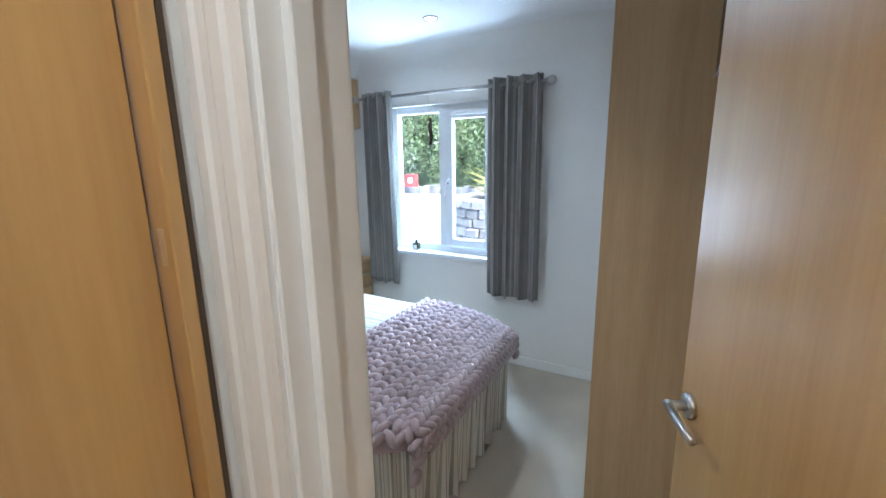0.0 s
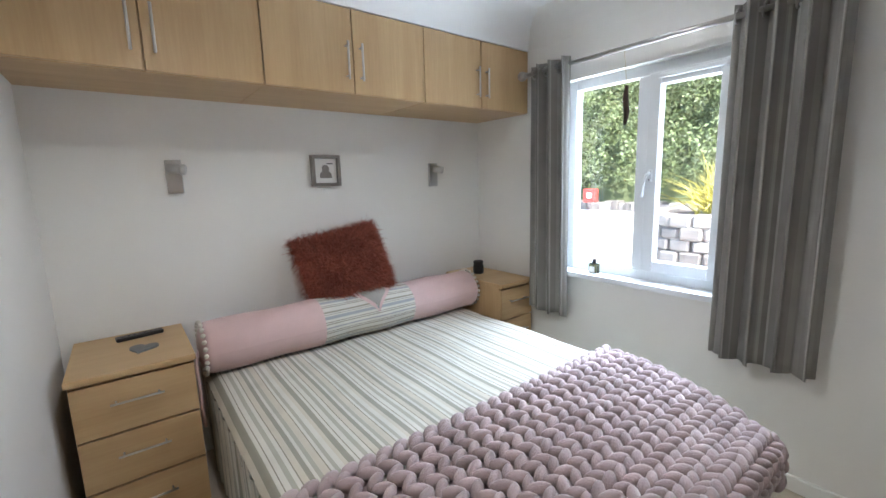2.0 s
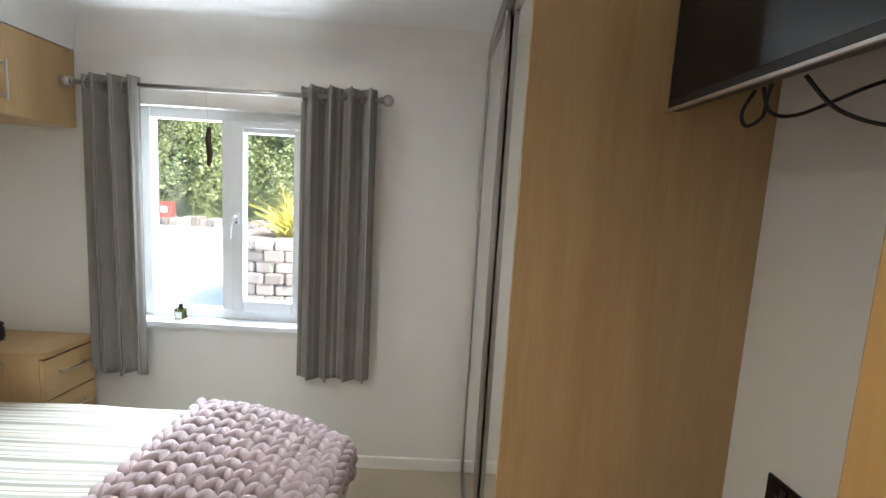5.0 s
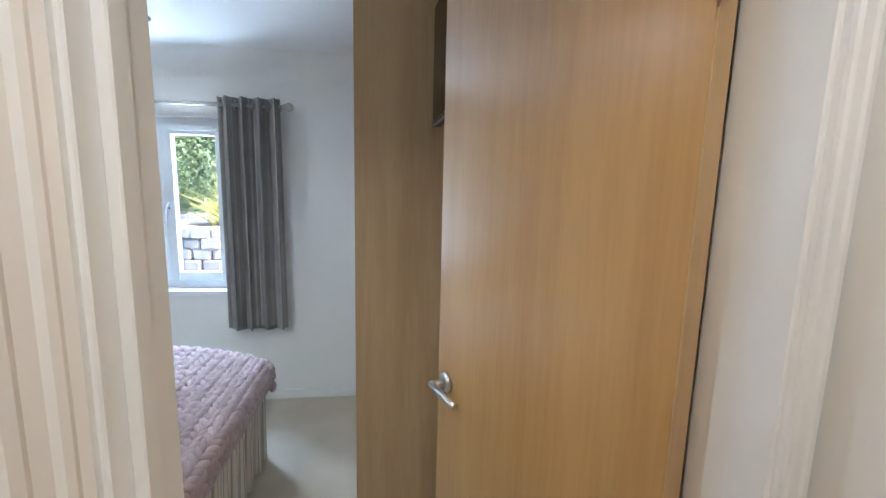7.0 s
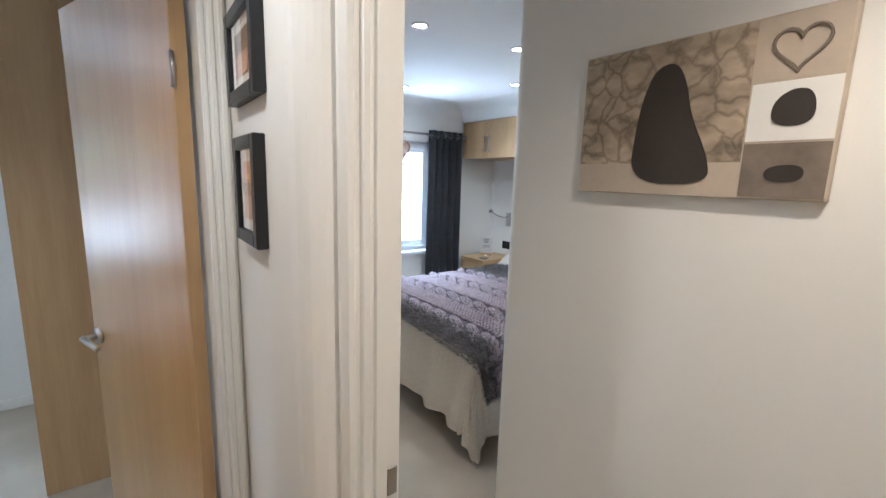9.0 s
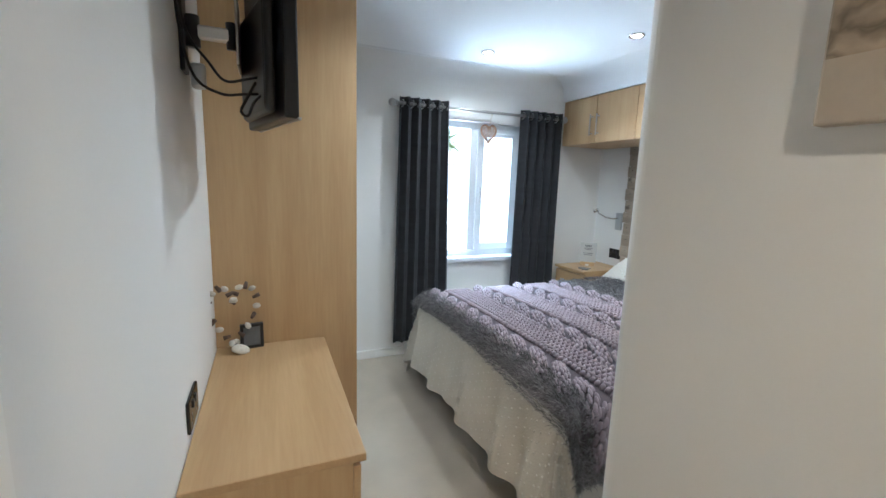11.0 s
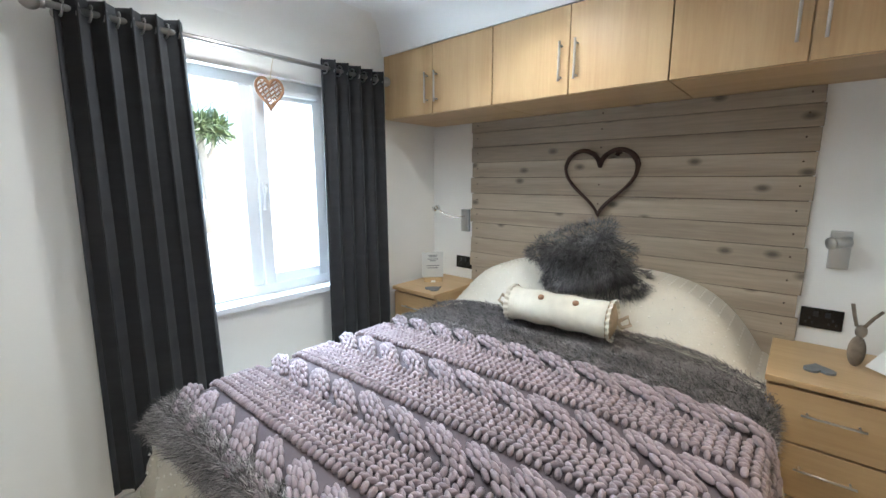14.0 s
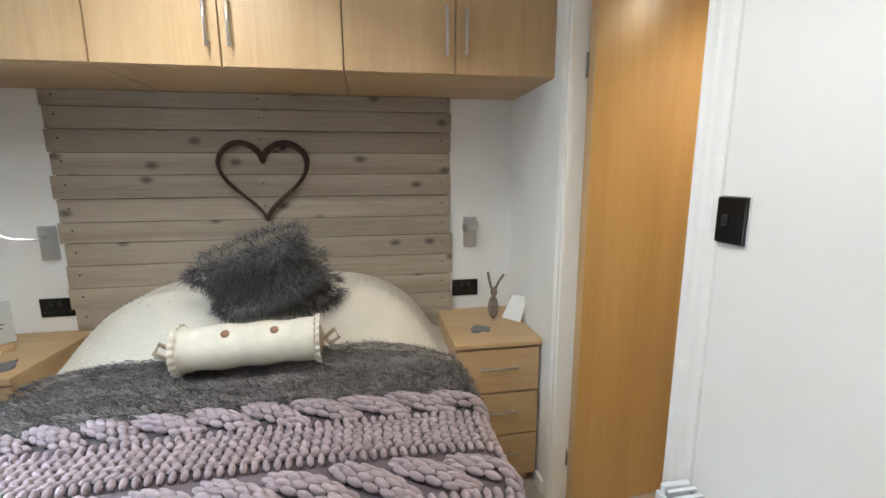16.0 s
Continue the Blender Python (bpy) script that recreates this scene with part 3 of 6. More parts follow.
def curtain(parent_label, x0, x1, z0, z1, folds, flare, material, pale, amp=0.035, cloth=1.0, seed=1):
    rnd = random.Random(seed)
    ph = [rnd.uniform(-0.25, 0.25) for _ in range(folds + 2)]
    c = thing("curtain", parent_label, "curtain")
    def fn(u, v, off=0.0):
        # v runs from top to bottom
        a = u * folds * math.tau
        i = min(folds, int(u * folds))
        w = x0 + (x1 - x0) * u + flare * v * (u - 0.4)
        depth = amp * (1 - 0.25 * v) * (1 + 0.3 * ph[i]) * math.sin(a + 0.5 * ph[i] * v)
        side = 0.35 * amp * math.sin(2 * a + ph[i])
        hem = 0.006 * math.sin(a * 1.5 + seed)
        return (w + side + 0.012 * v * math.sin(3.1 * u + seed), YN - 0.088 + depth, z1 + (z0 - z1) * v + (hem if v > 0.98 else 0))
    sheet = grid_mesh("cloth", fn, folds * 14, 40, material, c, uv=lambda u, v: (u * cloth, v * (z1 - z0)))
    sol = sheet.modifiers.new("thickness", "SOLIDIFY")
    sol.thickness = 0.003
    for i in range(folds * 2):
        u = (i + 0.5) / (folds * 2)
        x, y, z = fn(u, 0.03)
        ring = part("eyelet", tubem([(x + 0.004 * math.sin(k), YN - 0.088 + 0.026 * math.cos(k), z1 - 0.045 + 0.026 * math.sin(k)) for k in [j * math.tau / 16 for j in range(16)]], 0.004, 6, True), M_NICKEL, c, "steel curtain eyelet", True)
    return c


Z_POLE = 1.928
curtain("grey satin eyelet curtain, short, drawn open", -1.745, -1.475, 0.515, 1.965, 3, 0.03, M_CURT1, True, 0.046, 0.8, 1)
curtain("grey satin eyelet curtain, short, drawn open", -0.725, -0.365, 0.535, 1.972, 4, 0.03, M_CURT1, True, 0.050, 1.0, 2)
curtain("charcoal woven eyelet curtain, long, drawn open", 1.93, 2.31, 0.14, 1.972, 5, 0.07, M_CURT2, False, 0.034, 1.0, 3)
curtain("charcoal woven eyelet curtain, long, drawn open", 2.94, 3.345, 0.14, 1.972, 5, 0.02, M_CURT2, False, 0.034, 1.0, 4)


def curtain_pole(x0, x1):
    p = thing("curtain_pole", "satin nickel curtain pole with ball finials", "curtain pole")
    y = YN - 0.088
    part("rod", cylm((x0, y, Z_POLE), (x1, y, Z_POLE), 0.0115, seg=16), M_NICKEL, p, smooth=True)
    for x, s in ((x0, -1), (x1, 1)):
        fin = part("finial", add_ball(cylm((x, y, Z_POLE), (x + s * 0.012, y, Z_POLE), 0.017, seg=20), (x + s * 0.036, y, Z_POLE), (0.028, 0.028, 0.028), 24, 16), M_NICKEL, p, "ball finial", True)
    for x in (x0 + 0.045, x1 - 0.05):
        part("bracket", add_cyl(cylm((x, y, Z_POLE), (x, YN - 0.006, Z_POLE), 0.008), (x, YN - 0.008, Z_POLE), (x, YN, Z_POLE), 0.024, seg=24), M_NICKEL, p, smooth=True)


curtain_pole(-1.78, -0.345)
curtain_pole(1.91, 3.335)


# ---- fitted furniture ----
def bar_handle(parent, p0, p1, out, r=0.005):
    p0, p1, o = Vector(p0), Vector(p1), Vector(out)
    d = (p1 - p0).normalized()
    bm = cylm(p0 + o, p1 + o, r, seg=10)
    for q in (p0 + d * 0.016, p1 - d * 0.016):
        add_cyl(bm, q, q + o, r * 0.8, seg=8)
    return part("handle", bm, M_STEEL, parent, "slim steel bar handle", True)


def wall_units(xw, xf, y_hi, pitch, group):
    """Three double-door units above a bed. xw: wall, xf: door fronts."""
    s = 1 if xf > xw else -1
    z0, z1 = 1.735, 2.088
    for k in range(3):
        yb = y_hi - k * 2 * pitch
        ya = yb - 2 * pitch
        u = thing("wall_cabinet", "light oak wall cabinet with two doors above the bed", "wall cabinet", group=group)
        xb = xf - s * 0.019
        part("body", boxm((min(xw, xb), max(xw, xb), ya + 0.0015, yb - 0.0015, z0 - 0.012, z1), bevel=0.001), M_OAKY, u)
        for j in range(2):
            a, b = ya + j * pitch + 0.0026, ya + (j + 1) * pitch - 0.0026
            door = part("door", boxm((min(xb + s * 0.0015, xf), max(xb + s * 0.0015, xf), a, b, z0 - 0.010, z1 - 0.003), bevel=0.0012), M_OAK, u)
            hy = (b - 0.032) if j == 0 else (a + 0.032)
            bar_handle(door, (xf, hy, z0 + 0.045), (xf, hy, z0 + 0.205), (s * 0.028, 0, 0))


wall_units(X1, -1.845, 3.015, 0.3925, "wall cabinets over the pink bed")
wall_units(X2, 3.418, 3.0, 0.3925, "wall cabinets over the grey bed")
# white bulkhead and cove over the units
struct("bulkhead", soften(polym([(X1, 2.092), (-1.85, 2.092), (-1.845, 2.11), (-1.83, 2.15), (-1.79, 2.195), (-1.72, 2.225), (-1.64, ZC), (X1, ZC)], "y", YS, YN)), M_CEIL, "white coved bulkhead above the wall cabinets", "bulkhead")
struct("bulkhead", soften(polym([(X2, 2.092), (3.423, 2.092), (3.418, 2.11), (3.40, 2.15), (3.36, 2.195), (3.29, 2.225), (3.21, ZC), (X2, ZC)], "y", YS, YN)), M_CEIL, "white coved bulkhead above the wall cabinets", "bulkhead")


def drawer_chest(name, label, category, x0, x1, y0, y1, z1, face, group="", drawers=3):
    """face: which way along x the drawers look."""
    c = thing(name, label, category, group=group)
    xf, xb = (x1, x0) if face > 0 else (x0, x1)
    s = face
    part("top", boxm((x0 - (0.012 if s < 0 else 0), x1 + (0.012 if s > 0 else 0), y0 - 0.006, y1 + 0.006, z1 - 0.022, z1), bevel=0.0025, segs=2), M_OAKY, c)
    body_f = xf - s * 0.02
    part("body", boxm((min(xb, body_f), max(xb, body_f), y0, y1, 0.05, z1 - 0.023), bevel=0.001), M_OAK, c)
    part("plinth", boxm((min(xb, xf - s * 0.04), max(xb, xf - s * 0.04), y0 + 0.004, y1 - 0.004, 0, 0.05)), M_OAK, c)
    h = (z1 - 0.032 - 0.055) / drawers
    for k in range(drawers):
        a, b = 0.055 + k * h + 0.0045, 0.055 + (k + 1) * h - 0.0045
        d = part("drawer_front", boxm((min(xf, body_f + s * 0.001), max(xf, body_f + s * 0.001), y0 + 0.002, y1 - 0.002, a, b), bevel=0.0012), M_OAKY, c)
        ym = (y0 + y1) / 2
        bar_handle(d, (xf, ym - 0.08, b - 0.075), (xf, ym + 0.08, b - 0.075), (s * 0.026, 0, 0), 0.004)
    return c


drawer_chest("bedside_chest", "light oak three-drawer bedside chest beside the pink bed", "bedside table", X1 + 0.005, -1.85, 0.71, 1.085, 0.69, 1, "bedside chests")
drawer_chest("bedside_chest", "light oak three-drawer bedside chest by the window", "bedside table", X1 + 0.005, -1.775, 2.70, 2.98, 0.69, 1, "bedside chests")
drawer_chest("bedside_chest", "light oak three-drawer bedside chest beside the doorway", "bedside table", 3.43, X2 - 0.005, 0.672, 1.035, 0.69, -1, "bedside chests")
drawer_chest("bedside_chest", "light oak three-drawer bedside chest by the window", "bedside table", 3.42, X2 - 0.005, 2.60, 2.95, 0.69, -1, "bedside chests")
drawer_chest("low_chest", "light oak low chest of drawers under the television", "chest", XB + 0.002, 1.235, 0.915, 1.735, 0.71, 1, "", 3)


def wardrobe(x_wall, x_front, y0, label):
    s = 1 if x_front > x_wall else -1
    w = thing("wardrobe", label, "wardrobe")
    lo, hi = min(x_wall, x_front), max(x_wall, x_front)
    part("end_panel", boxm((lo, hi, y0, y0 + 0.02, 0, ZC - 0.002), bevel=0.001), M_OAK, w, "tall light oak end panel")
    xt = x_front - s * 0.05
    xi = x_front - s * 0.055
    part("carcass", boxm((min(x_wall, xi), max(x_wall, xi), y0 + 0.021, YN - 0.002, 0.0, ZC - 0.004)), M_OAK, w)
    track = part("top_track", boxm((min(xt, x_front), max(xt, x_front), y0 + 0.021, YN - 0.002, 2.16, ZC - 0.002), bevel=0.002), M_NICKEL, w, "grey metal top track")
    part("bottom_track", boxm((min(xt, x_front), max(xt, x_front), y0 + 0.021, YN - 0.018, 0, 0.014), bevel=0.003), M_NICKEL, w, "grey metal floor track")
    ym = (y0 + YN) / 2
    for k, (a, b) in enumerate(((y0 + 0.022, ym + 0.03), (ym - 0.03, YN - 0.02))):
        xm = x_front - s * (0.014 + 0.018 * (1 - k))
        d = part("sliding_door", boxm((xm - 0.004, xm + 0.004, a + 0.02, b - 0.02, 0.03, 2.145)), M_MIRROR, w, "full-height mirror sliding door")
        part("stile", boxm((xm - 0.009, xm + 0.009, a, a + 0.022, 0.016, 2.158), (xm - 0.009, xm + 0.009, b - 0.022, b, 0.016, 2.158), (xm - 0.009, xm + 0.009, a + 0.022, b - 0.022, 0.016, 0.034), (xm - 0.009, xm + 0.009, a + 0.022, b - 0.022, 2.14, 2.158), bevel=0.002), M_NICKEL, d, "satin metal door stile")


wardrobe(XA, 0.155, 1.93, "built-in wardrobe with oak end panel and mirrored sliding doors")
wardrobe(XB, 1.388, 1.745, "built-in wardrobe with oak end panel and mirrored sliding doors")


# ---- pink bedroom: bed ----
CREAM, SAGE, TAUPE, PALE, FAWN = (0.55, 0.495, 0.40), (0.30, 0.28, 0.22), (0.24, 0.21, 0.16), (0.60, 0.57, 0.50), (0.39, 0.365, 0.30)
STRIPES = [(0, CREAM), (0.06, SAGE), (0.15, PALE), (0.20, TAUPE), (0.215, PALE), (0.29, FAWN), (0.36, PALE), (0.42, TAUPE), (0.435, CREAM), (0.52, SAGE), (0.59, PALE), (0.64, FAWN), (0.70, CREAM), (0.80, TAUPE), (0.815, PALE), (0.86, FAWN), (0.92, PALE)]
M_STRIPE = striped("striped_cotton", "X", STRIPES, 0.215)
BSTR = [(0, PALE), (0.14, SAGE), (0.20, PALE), (0.26, TAUPE), (0.30, PALE), (0.44, (0.34, 0.35, 0.36)), (0.62, PALE), (0.70, TAUPE), (0.73, PALE), (0.80, SAGE), (0.90, PALE)]
M_BSTRIPE = striped("striped_bolster_cotton", "Y", BSTR, 0.09)
M_PINK = mat("pale_pink_linen", (0.60, 0.42, 0.40), 0.9, vary=0.06, scale=8, fine=400, bump=0.3, dist=0.001, sheen=0.2)
M_CREAMC = mat("cream_cotton", (0.66, 0.62, 0.55), 0.9, vary=0.06, scale=8, fine=400, bump=0.3, dist=0.001)
M_WOOL = mat("dusty_pink_wool", (0.42, 0.325, 0.32), 0.95, vary=0.12, scale=14, fine=300, bump=0.7, dist=0.003, sheen=0.2, rand=0.12, island=True)
M_DARKBASE = mat("dark_divan_fabric", (0.03, 0.027, 0.028), 0.9, bump=0.2)

BX0, BXF, BYC, BW, BZ = X1 + 0.005, -0.345, 1.90, 0.755, 0.505


def half_width(x):
    t = max(0.0, (x + 1.05) / (BXF + 1.05))
    return BW - 0.27 * t ** 2.4


bed1 = thing("pink_bed", "double bed with striped cover and gathered valance", "bed")
part("divan", polym([(BX0, BYC - 0.70), (-1.0, BYC - 0.70), (BXF - 0.06, BYC - 0.43), (BXF - 0.06, BYC + 0.43), (-1.0, BYC + 0.70), (BX0, BYC + 0.70)], "z", 0.01, 0.40), M_DARKBASE, bed1, "dark divan base")


def cover1(u, v):
    x = BX0 + (BXF - BX0) * u
    w = half_width(x)
    s = 2 * v - 1
    e = max(0, abs(s) - 0.93) / 0.07
    ef = max(0, u - 0.965) / 0.035
    k = min(1.0, math.hypot(e, ef))
    rip = 0.004 * math.sin(9 * x + 3 * s) * math.sin(5 * s + 2 * x)
    return (x, BYC + w * s, BZ + rip - 0.05 * (1 - math.sqrt(max(0, 1 - k * k))))


grid_mesh("bedcover", cover1, 90, 70, M_STRIPE, bed1, "cream, sage and taupe striped bedcover", uv=lambda u, v: (2 * BW * v, u * 2))
per = [(BX0 + (BXF - BX0) * i / 60, BYC + half_width(BX0 + (BXF - BX0) * i / 60)) for i in range(61)]
foot = [(BXF, BYC + half_width(BXF) * (1 - 2 * i / 30)) for i in range(1, 30)]
per = per + foot + [(x, 2 * BYC - y) for x, y in per[::-1]]
cum = [0.0]
for a, b in zip(per, per[1:]):
    cum.append(cum[-1] + math.dist(a, b))


def perimeter(s):
    s = min(max(s, 0), cum[-1] - 1e-6)
    i = max(j for j in range(len(cum) - 1) if cum[j] <= s)
    f = (s - cum[i]) / (cum[i + 1] - cum[i] + 1e-9)
    (ax, ay), (bx, by) = per[i], per[i + 1]
    dx, dy = bx - ax, by - ay
    n = math.hypot(dx, dy) + 1e-9
    return ax + dx * f, ay + dy * f, -(-dy / n), -(dx / n)


def valance(u, v):
    x, y, nx, ny = perimeter(u * cum[-1])
    s = u * cum[-1]
    amp = 0.004 + 0.017 * v
    o = amp * (math.sin(s * 62 + 1.3 * math.sin(s * 7)) + 0.5 * math.sin(s * 131 + 2 * math.sin(s * 3))) + 0.022 * v
    return (x + nx * o, y + ny * o, BZ - 0.05 + (0.018 - BZ + 0.05) * v)


grid_mesh("valance", valance, 700, 8, M_STRIPE, bed1, "gathered striped bed valance", uv=lambda u, v: (u * cum[-1] * 1.7, v * 0.45))

# long bolster with pink ends, striped middle and a ragged heart
bol = thing("bolster", "long bolster cushion, pink ends and striped middle", "bolster", (-2.075, 1.91, BZ + 0.118))
BL, BR = 0.775, 0.122


def bolster_fn(y0, y1, puff=True):
    def fn(u, v):
        y = y0 + (y1 - y0) * u
        t = abs(y) / BL
        r = BR * (1 - 0.10 * max(0, t - 0.6) ** 2 * 2.2) + 0.003 * math.sin(17 * y)
        if t > 0.97:
            r *= math.sqrt(max(0.0, 1 - ((t - 0.97) / 0.03) ** 2)) * 0.35 + 0.65
        a = v * math.tau
        return (r * math.cos(a) * 1.05, y, r * math.sin(a) * (0.96 if math.sin(a) > 0 else 0.98))
    return fn


for nm, ya, yb, m in (("end_panel", -BL, -0.25, M_PINK), ("middle_panel", -0.25, 0.28, M_BSTRIPE), ("end_panel", 0.28, BL, M_PINK)):
    grid_mesh(nm, bolster_fn(ya, yb), 40, 40, m, bol, "striped cotton panel" if m is M_BSTRIPE else "pale pink linen panel", uv=lambda u, v, ya=ya, yb=yb: (ya + (yb - ya) * u, v * math.tau * BR))
for s in (-1, 1):
    part("end_gather", add_ball(bmesh.new(), (0, s * (BL - 0.006), 0), (0.088, 0.02, 0.088), 32, 12), M_PINK, bol, smooth=True)
    for k in range(24):
        a = k * math.tau / 24
        part("pompom", add_ball(bmesh.new(), (0.118 * math.cos(a), s * (BL - 0.004), 0.115 * math.sin(a)), (0.0105, 0.0105, 0.0105), 8, 6), M_CREAMC, bol, "cream pompom" if k == 0 else "", True)
    part("tie", tubem([(0.02, s * (BL + 0.01), 0.0), (0.05, s * (BL + 0.03), -0.05), (0.09, s * (BL + 0.03), -0.11), (0.12, s * (BL + 0.035), -0.2), (0.125, s * (BL + 0.03), -0.3)], 0.007, 6), M_PINK, bol, "pink fabric tie", True)


def heart2d(t, w, h):
    x = 16 * math.sin(t) ** 3
    y = 13 * math.cos(t) - 5 * math.cos(2 * t) - 2 * math.cos(3 * t) - math.cos(4 * t)
    return x / 32 * w, (y + 2.5) / 29 * h


def heart_patch(size, lift):
    bm = bmesh.new()
    vs = []
    for i in range(40):
        p, q = heart2d(i * math.tau / 40, size, size * 0.95)
        j = 1 + 0.04 * math.sin(i * 5.3)
        a = 0.95 + (q * j) / BR
        vs.append(bm.verts.new(((BR + lift) * math.cos(a) * 1.05, 0.045 + p * j, (BR + lift) * math.sin(a))))
    c = bm.verts.new(((BR + lift + 0.001) * math.cos(0.95) * 1.05, 0.045, (BR + lift + 0.001) * math.sin(0.95)))
    for i in range(40):
        bm.faces.new((vs[i], vs[(i + 1) % 40], c))
    return bm


part("heart_patch", heart_patch(0.215, 0.006), M_PINK, bol, "frayed pink heart patch", True)
part("heart_centre", heart_patch(0.155, 0.011), mat("grey_linen", (0.34, 0.32, 0.28), 0.9, bump=0.3, fine=400), bol, "grey linen heart", True)

# rust shaggy cushion leaning on the wall
M_RUST = mat("rust_shag", (0.37, 0.112, 0.075), 0.9, vary=0.35, scale=10, fine=60, bump=0, rand=0.45, island=True)
cush = thing("shaggy_cushion", "rust red shaggy square cushion leaning on the wall", "cushion")
cm = Matrix.Translation((-2.18, 1.885, 0.845)) @ Euler((radians(9), radians(-20), radians(-4))).to_matrix().to_4x4()


def cushion_pts(w, h, d, n, seed):
    rng = np.random.default_rng(seed)
    a, b = rng.uniform(-1, 1, n), rng.uniform(-1, 1, n)
    th = d * (1 - np.abs(a) ** 3) ** 0.7 * (1 - np.abs(b) ** 3) ** 0.7
    pinch = 1 - 0.07 * (1 - np.abs(a) ** 2) * np.abs(b) ** 6
    sgn = np.where(rng.random(n) < 0.75, 1.0, -1.0)
    pts = np.stack([sgn * th, a * w * (1 - 0.07 * (1 - b ** 2) * 1.0 * np.abs(a) ** 6), b * h * pinch], 1)
    nor = np.stack([sgn * (0.6 + 0 * a), a ** 3 * 1.2, b ** 3 * 1.2], 1)
    return pts, nor / np.linalg.norm(nor, axis=1)[:, None]


def cushion_core(w, h, d):
    def fn(u, v):
        A, B, s = 2 * u - 1, math.sin(v * math.tau), math.cos(v * math.tau)
        th = d * (1 - abs(A) ** 3) ** 0.7 * (1 - abs(B) ** 3) ** 0.7 * (1 if s >= 0 else -1)
        return (th, A * w * 0.99, B * h * 0.99)
    return fn


core = grid_mesh("cushion_core", cushion_core(0.235, 0.225, 0.085), 24, 48, M_RUST, cush)
core.matrix_basis = cm
pts, nor = cushion_pts(0.235, 0.225, 0.088, 24000, 3)
fur = blades("shag", pts, nor, 0.058, 0.0017, M_RUST, cush, lean=(0, 0, -0.15), messy=0.55, label="long rust red pile")
fur.matrix_basis = cm
fur["kind"] = "stuff"

# chunky hand-knitted throw over the foot of the bed
throw1 = thing("chunky_knit_throw", "dusty pink chunky knitted throw over the bed foot", "throw")


def throw_at(s, t):
    """s: metres from the upper edge towards the foot and over it; t: -1..1 across."""
    top = BXF - 0.03 + 1.03
    x = -1.03 + min(s, top)
    w = half_width(min(x, BXF)) + 0.025
    over = max(0.0, s - top)
    edge = max(0.0, abs(t) - 0.93)
    z = BZ + 0.026 - 3.0 * edge ** 1.5
    if over > 0:
        a = min(over / 0.06, math.pi / 2)
        x += 0.045 * math.sin(a)
        z -= 0.045 * (1 - math.cos(a)) + max(0, over - 0.06 * math.pi / 2)
    return Vector((x, BYC + w * t, z))


rng = random.Random(11)
balls = []
cols, rows = 12, 27
for c in range(cols):
    s0 = 0.035 + c * 0.0655
    for r in range(rows):
        t0 = -1 + 2 * (r + 0.5) / rows
        p = throw_at(s0, t0)
        du = (throw_at(s0 + 0.01, t0) - throw_at(s0 - 0.01, t0)).normalized()
        dv = (throw_at(s0, min(1, t0 + 0.02)) - throw_at(s0, max(-1, t0 - 0.02))).normalized()
        n = du.cross(dv).normalized()
        for sg in (-1, 1):
            ang2 = sg * radians(33 + rng.uniform(-10, 10))
            d = (dv * math.cos(ang2) + du * math.sin(ang2)).normalized()
            e = n.cross(d)
            m3 = Matrix((d, e, n)).transposed().to_4x4()
            q = p + du * sg * 0.0165 + n * rng.uniform(-0.002, 0.005) + dv * rng.uniform(-0.004, 0.004)
            f = rng.uniform(0.92, 1.1)
            balls.append(ball_m(q, (0.0365 * f, 0.0172 * f, 0.0215), m3))
tagged(ball_cloud("stitch", balls, M_WOOL, throw1, "fat rows of roving wool stitches"), kind="stuff")
M_WOOLD = mat("dusty_pink_wool_shade", (0.44, 0.335, 0.335), 0.95, vary=0.1, bump=0.3)
grid_mesh("backing", lambda u, v: tuple(throw_at(0.01 + u * 0.785, 1.98 * v - 0.99) - Vector((0, 0, 0.023))), 40, 30, M_WOOLD, throw1)
balls = []
for r in range(rows + 2):
    t0 = -1 + 2 * r / (rows + 1)
    p = throw_at(0.0, t0)
    balls.append(ball_m(p + Vector((0, 0, 0.004)), (0.022, 0.036, 0.02), Euler((0, 0, 0.5)).to_matrix().to_4x4()))
    p = throw_at(0.805, t0)
    balls.append(ball_m(p, (0.02, 0.036, 0.024), Euler((0.4, 0, 0)).to_matrix().to_4x4()))
tagged(ball_cloud("cast_edge", balls, M_WOOL, throw1, "thick cast-off edge"), kind="stuff")


# ---- grey bedroom: headboard and bed ----
M_PLANK = wood("weathered_plank", (0.41, 0.335, 0.25), (0.255, 0.205, 0.15), 0.75, "Y", rand=0.16, knots=True)
hb = thing("plank_headboard", "weathered grey-brown plank headboard panel on the wall", "headboard")
part("backing_board", boxm((X2 - 0.006, X2, 0.985, 2.66, 0.60, 1.722)), M_EDGE, hb, "dark backing board")
rp = random.Random(4)
edges = [0.60, 0.705, 0.79, 0.885, 0.985, 1.085, 1.175, 1.275, 1.375, 1.47, 1.565, 1.655, 1.722]
for k, (a, b) in enumerate(zip(edges, edges[1:])):
    y0, y1 = 0.972 + rp.uniform(-0.006, 0.008), 2.672 + rp.uniform(-0.012, 0.006)
    d = rp.uniform(0.0175, 0.0195)
    p = part("plank", boxm((X2 - 0.006 - d, X2 - 0.006, y0, y1, a + 0.0014, b - 0.0014), bevel=0.0012), M_PLANK, hb)
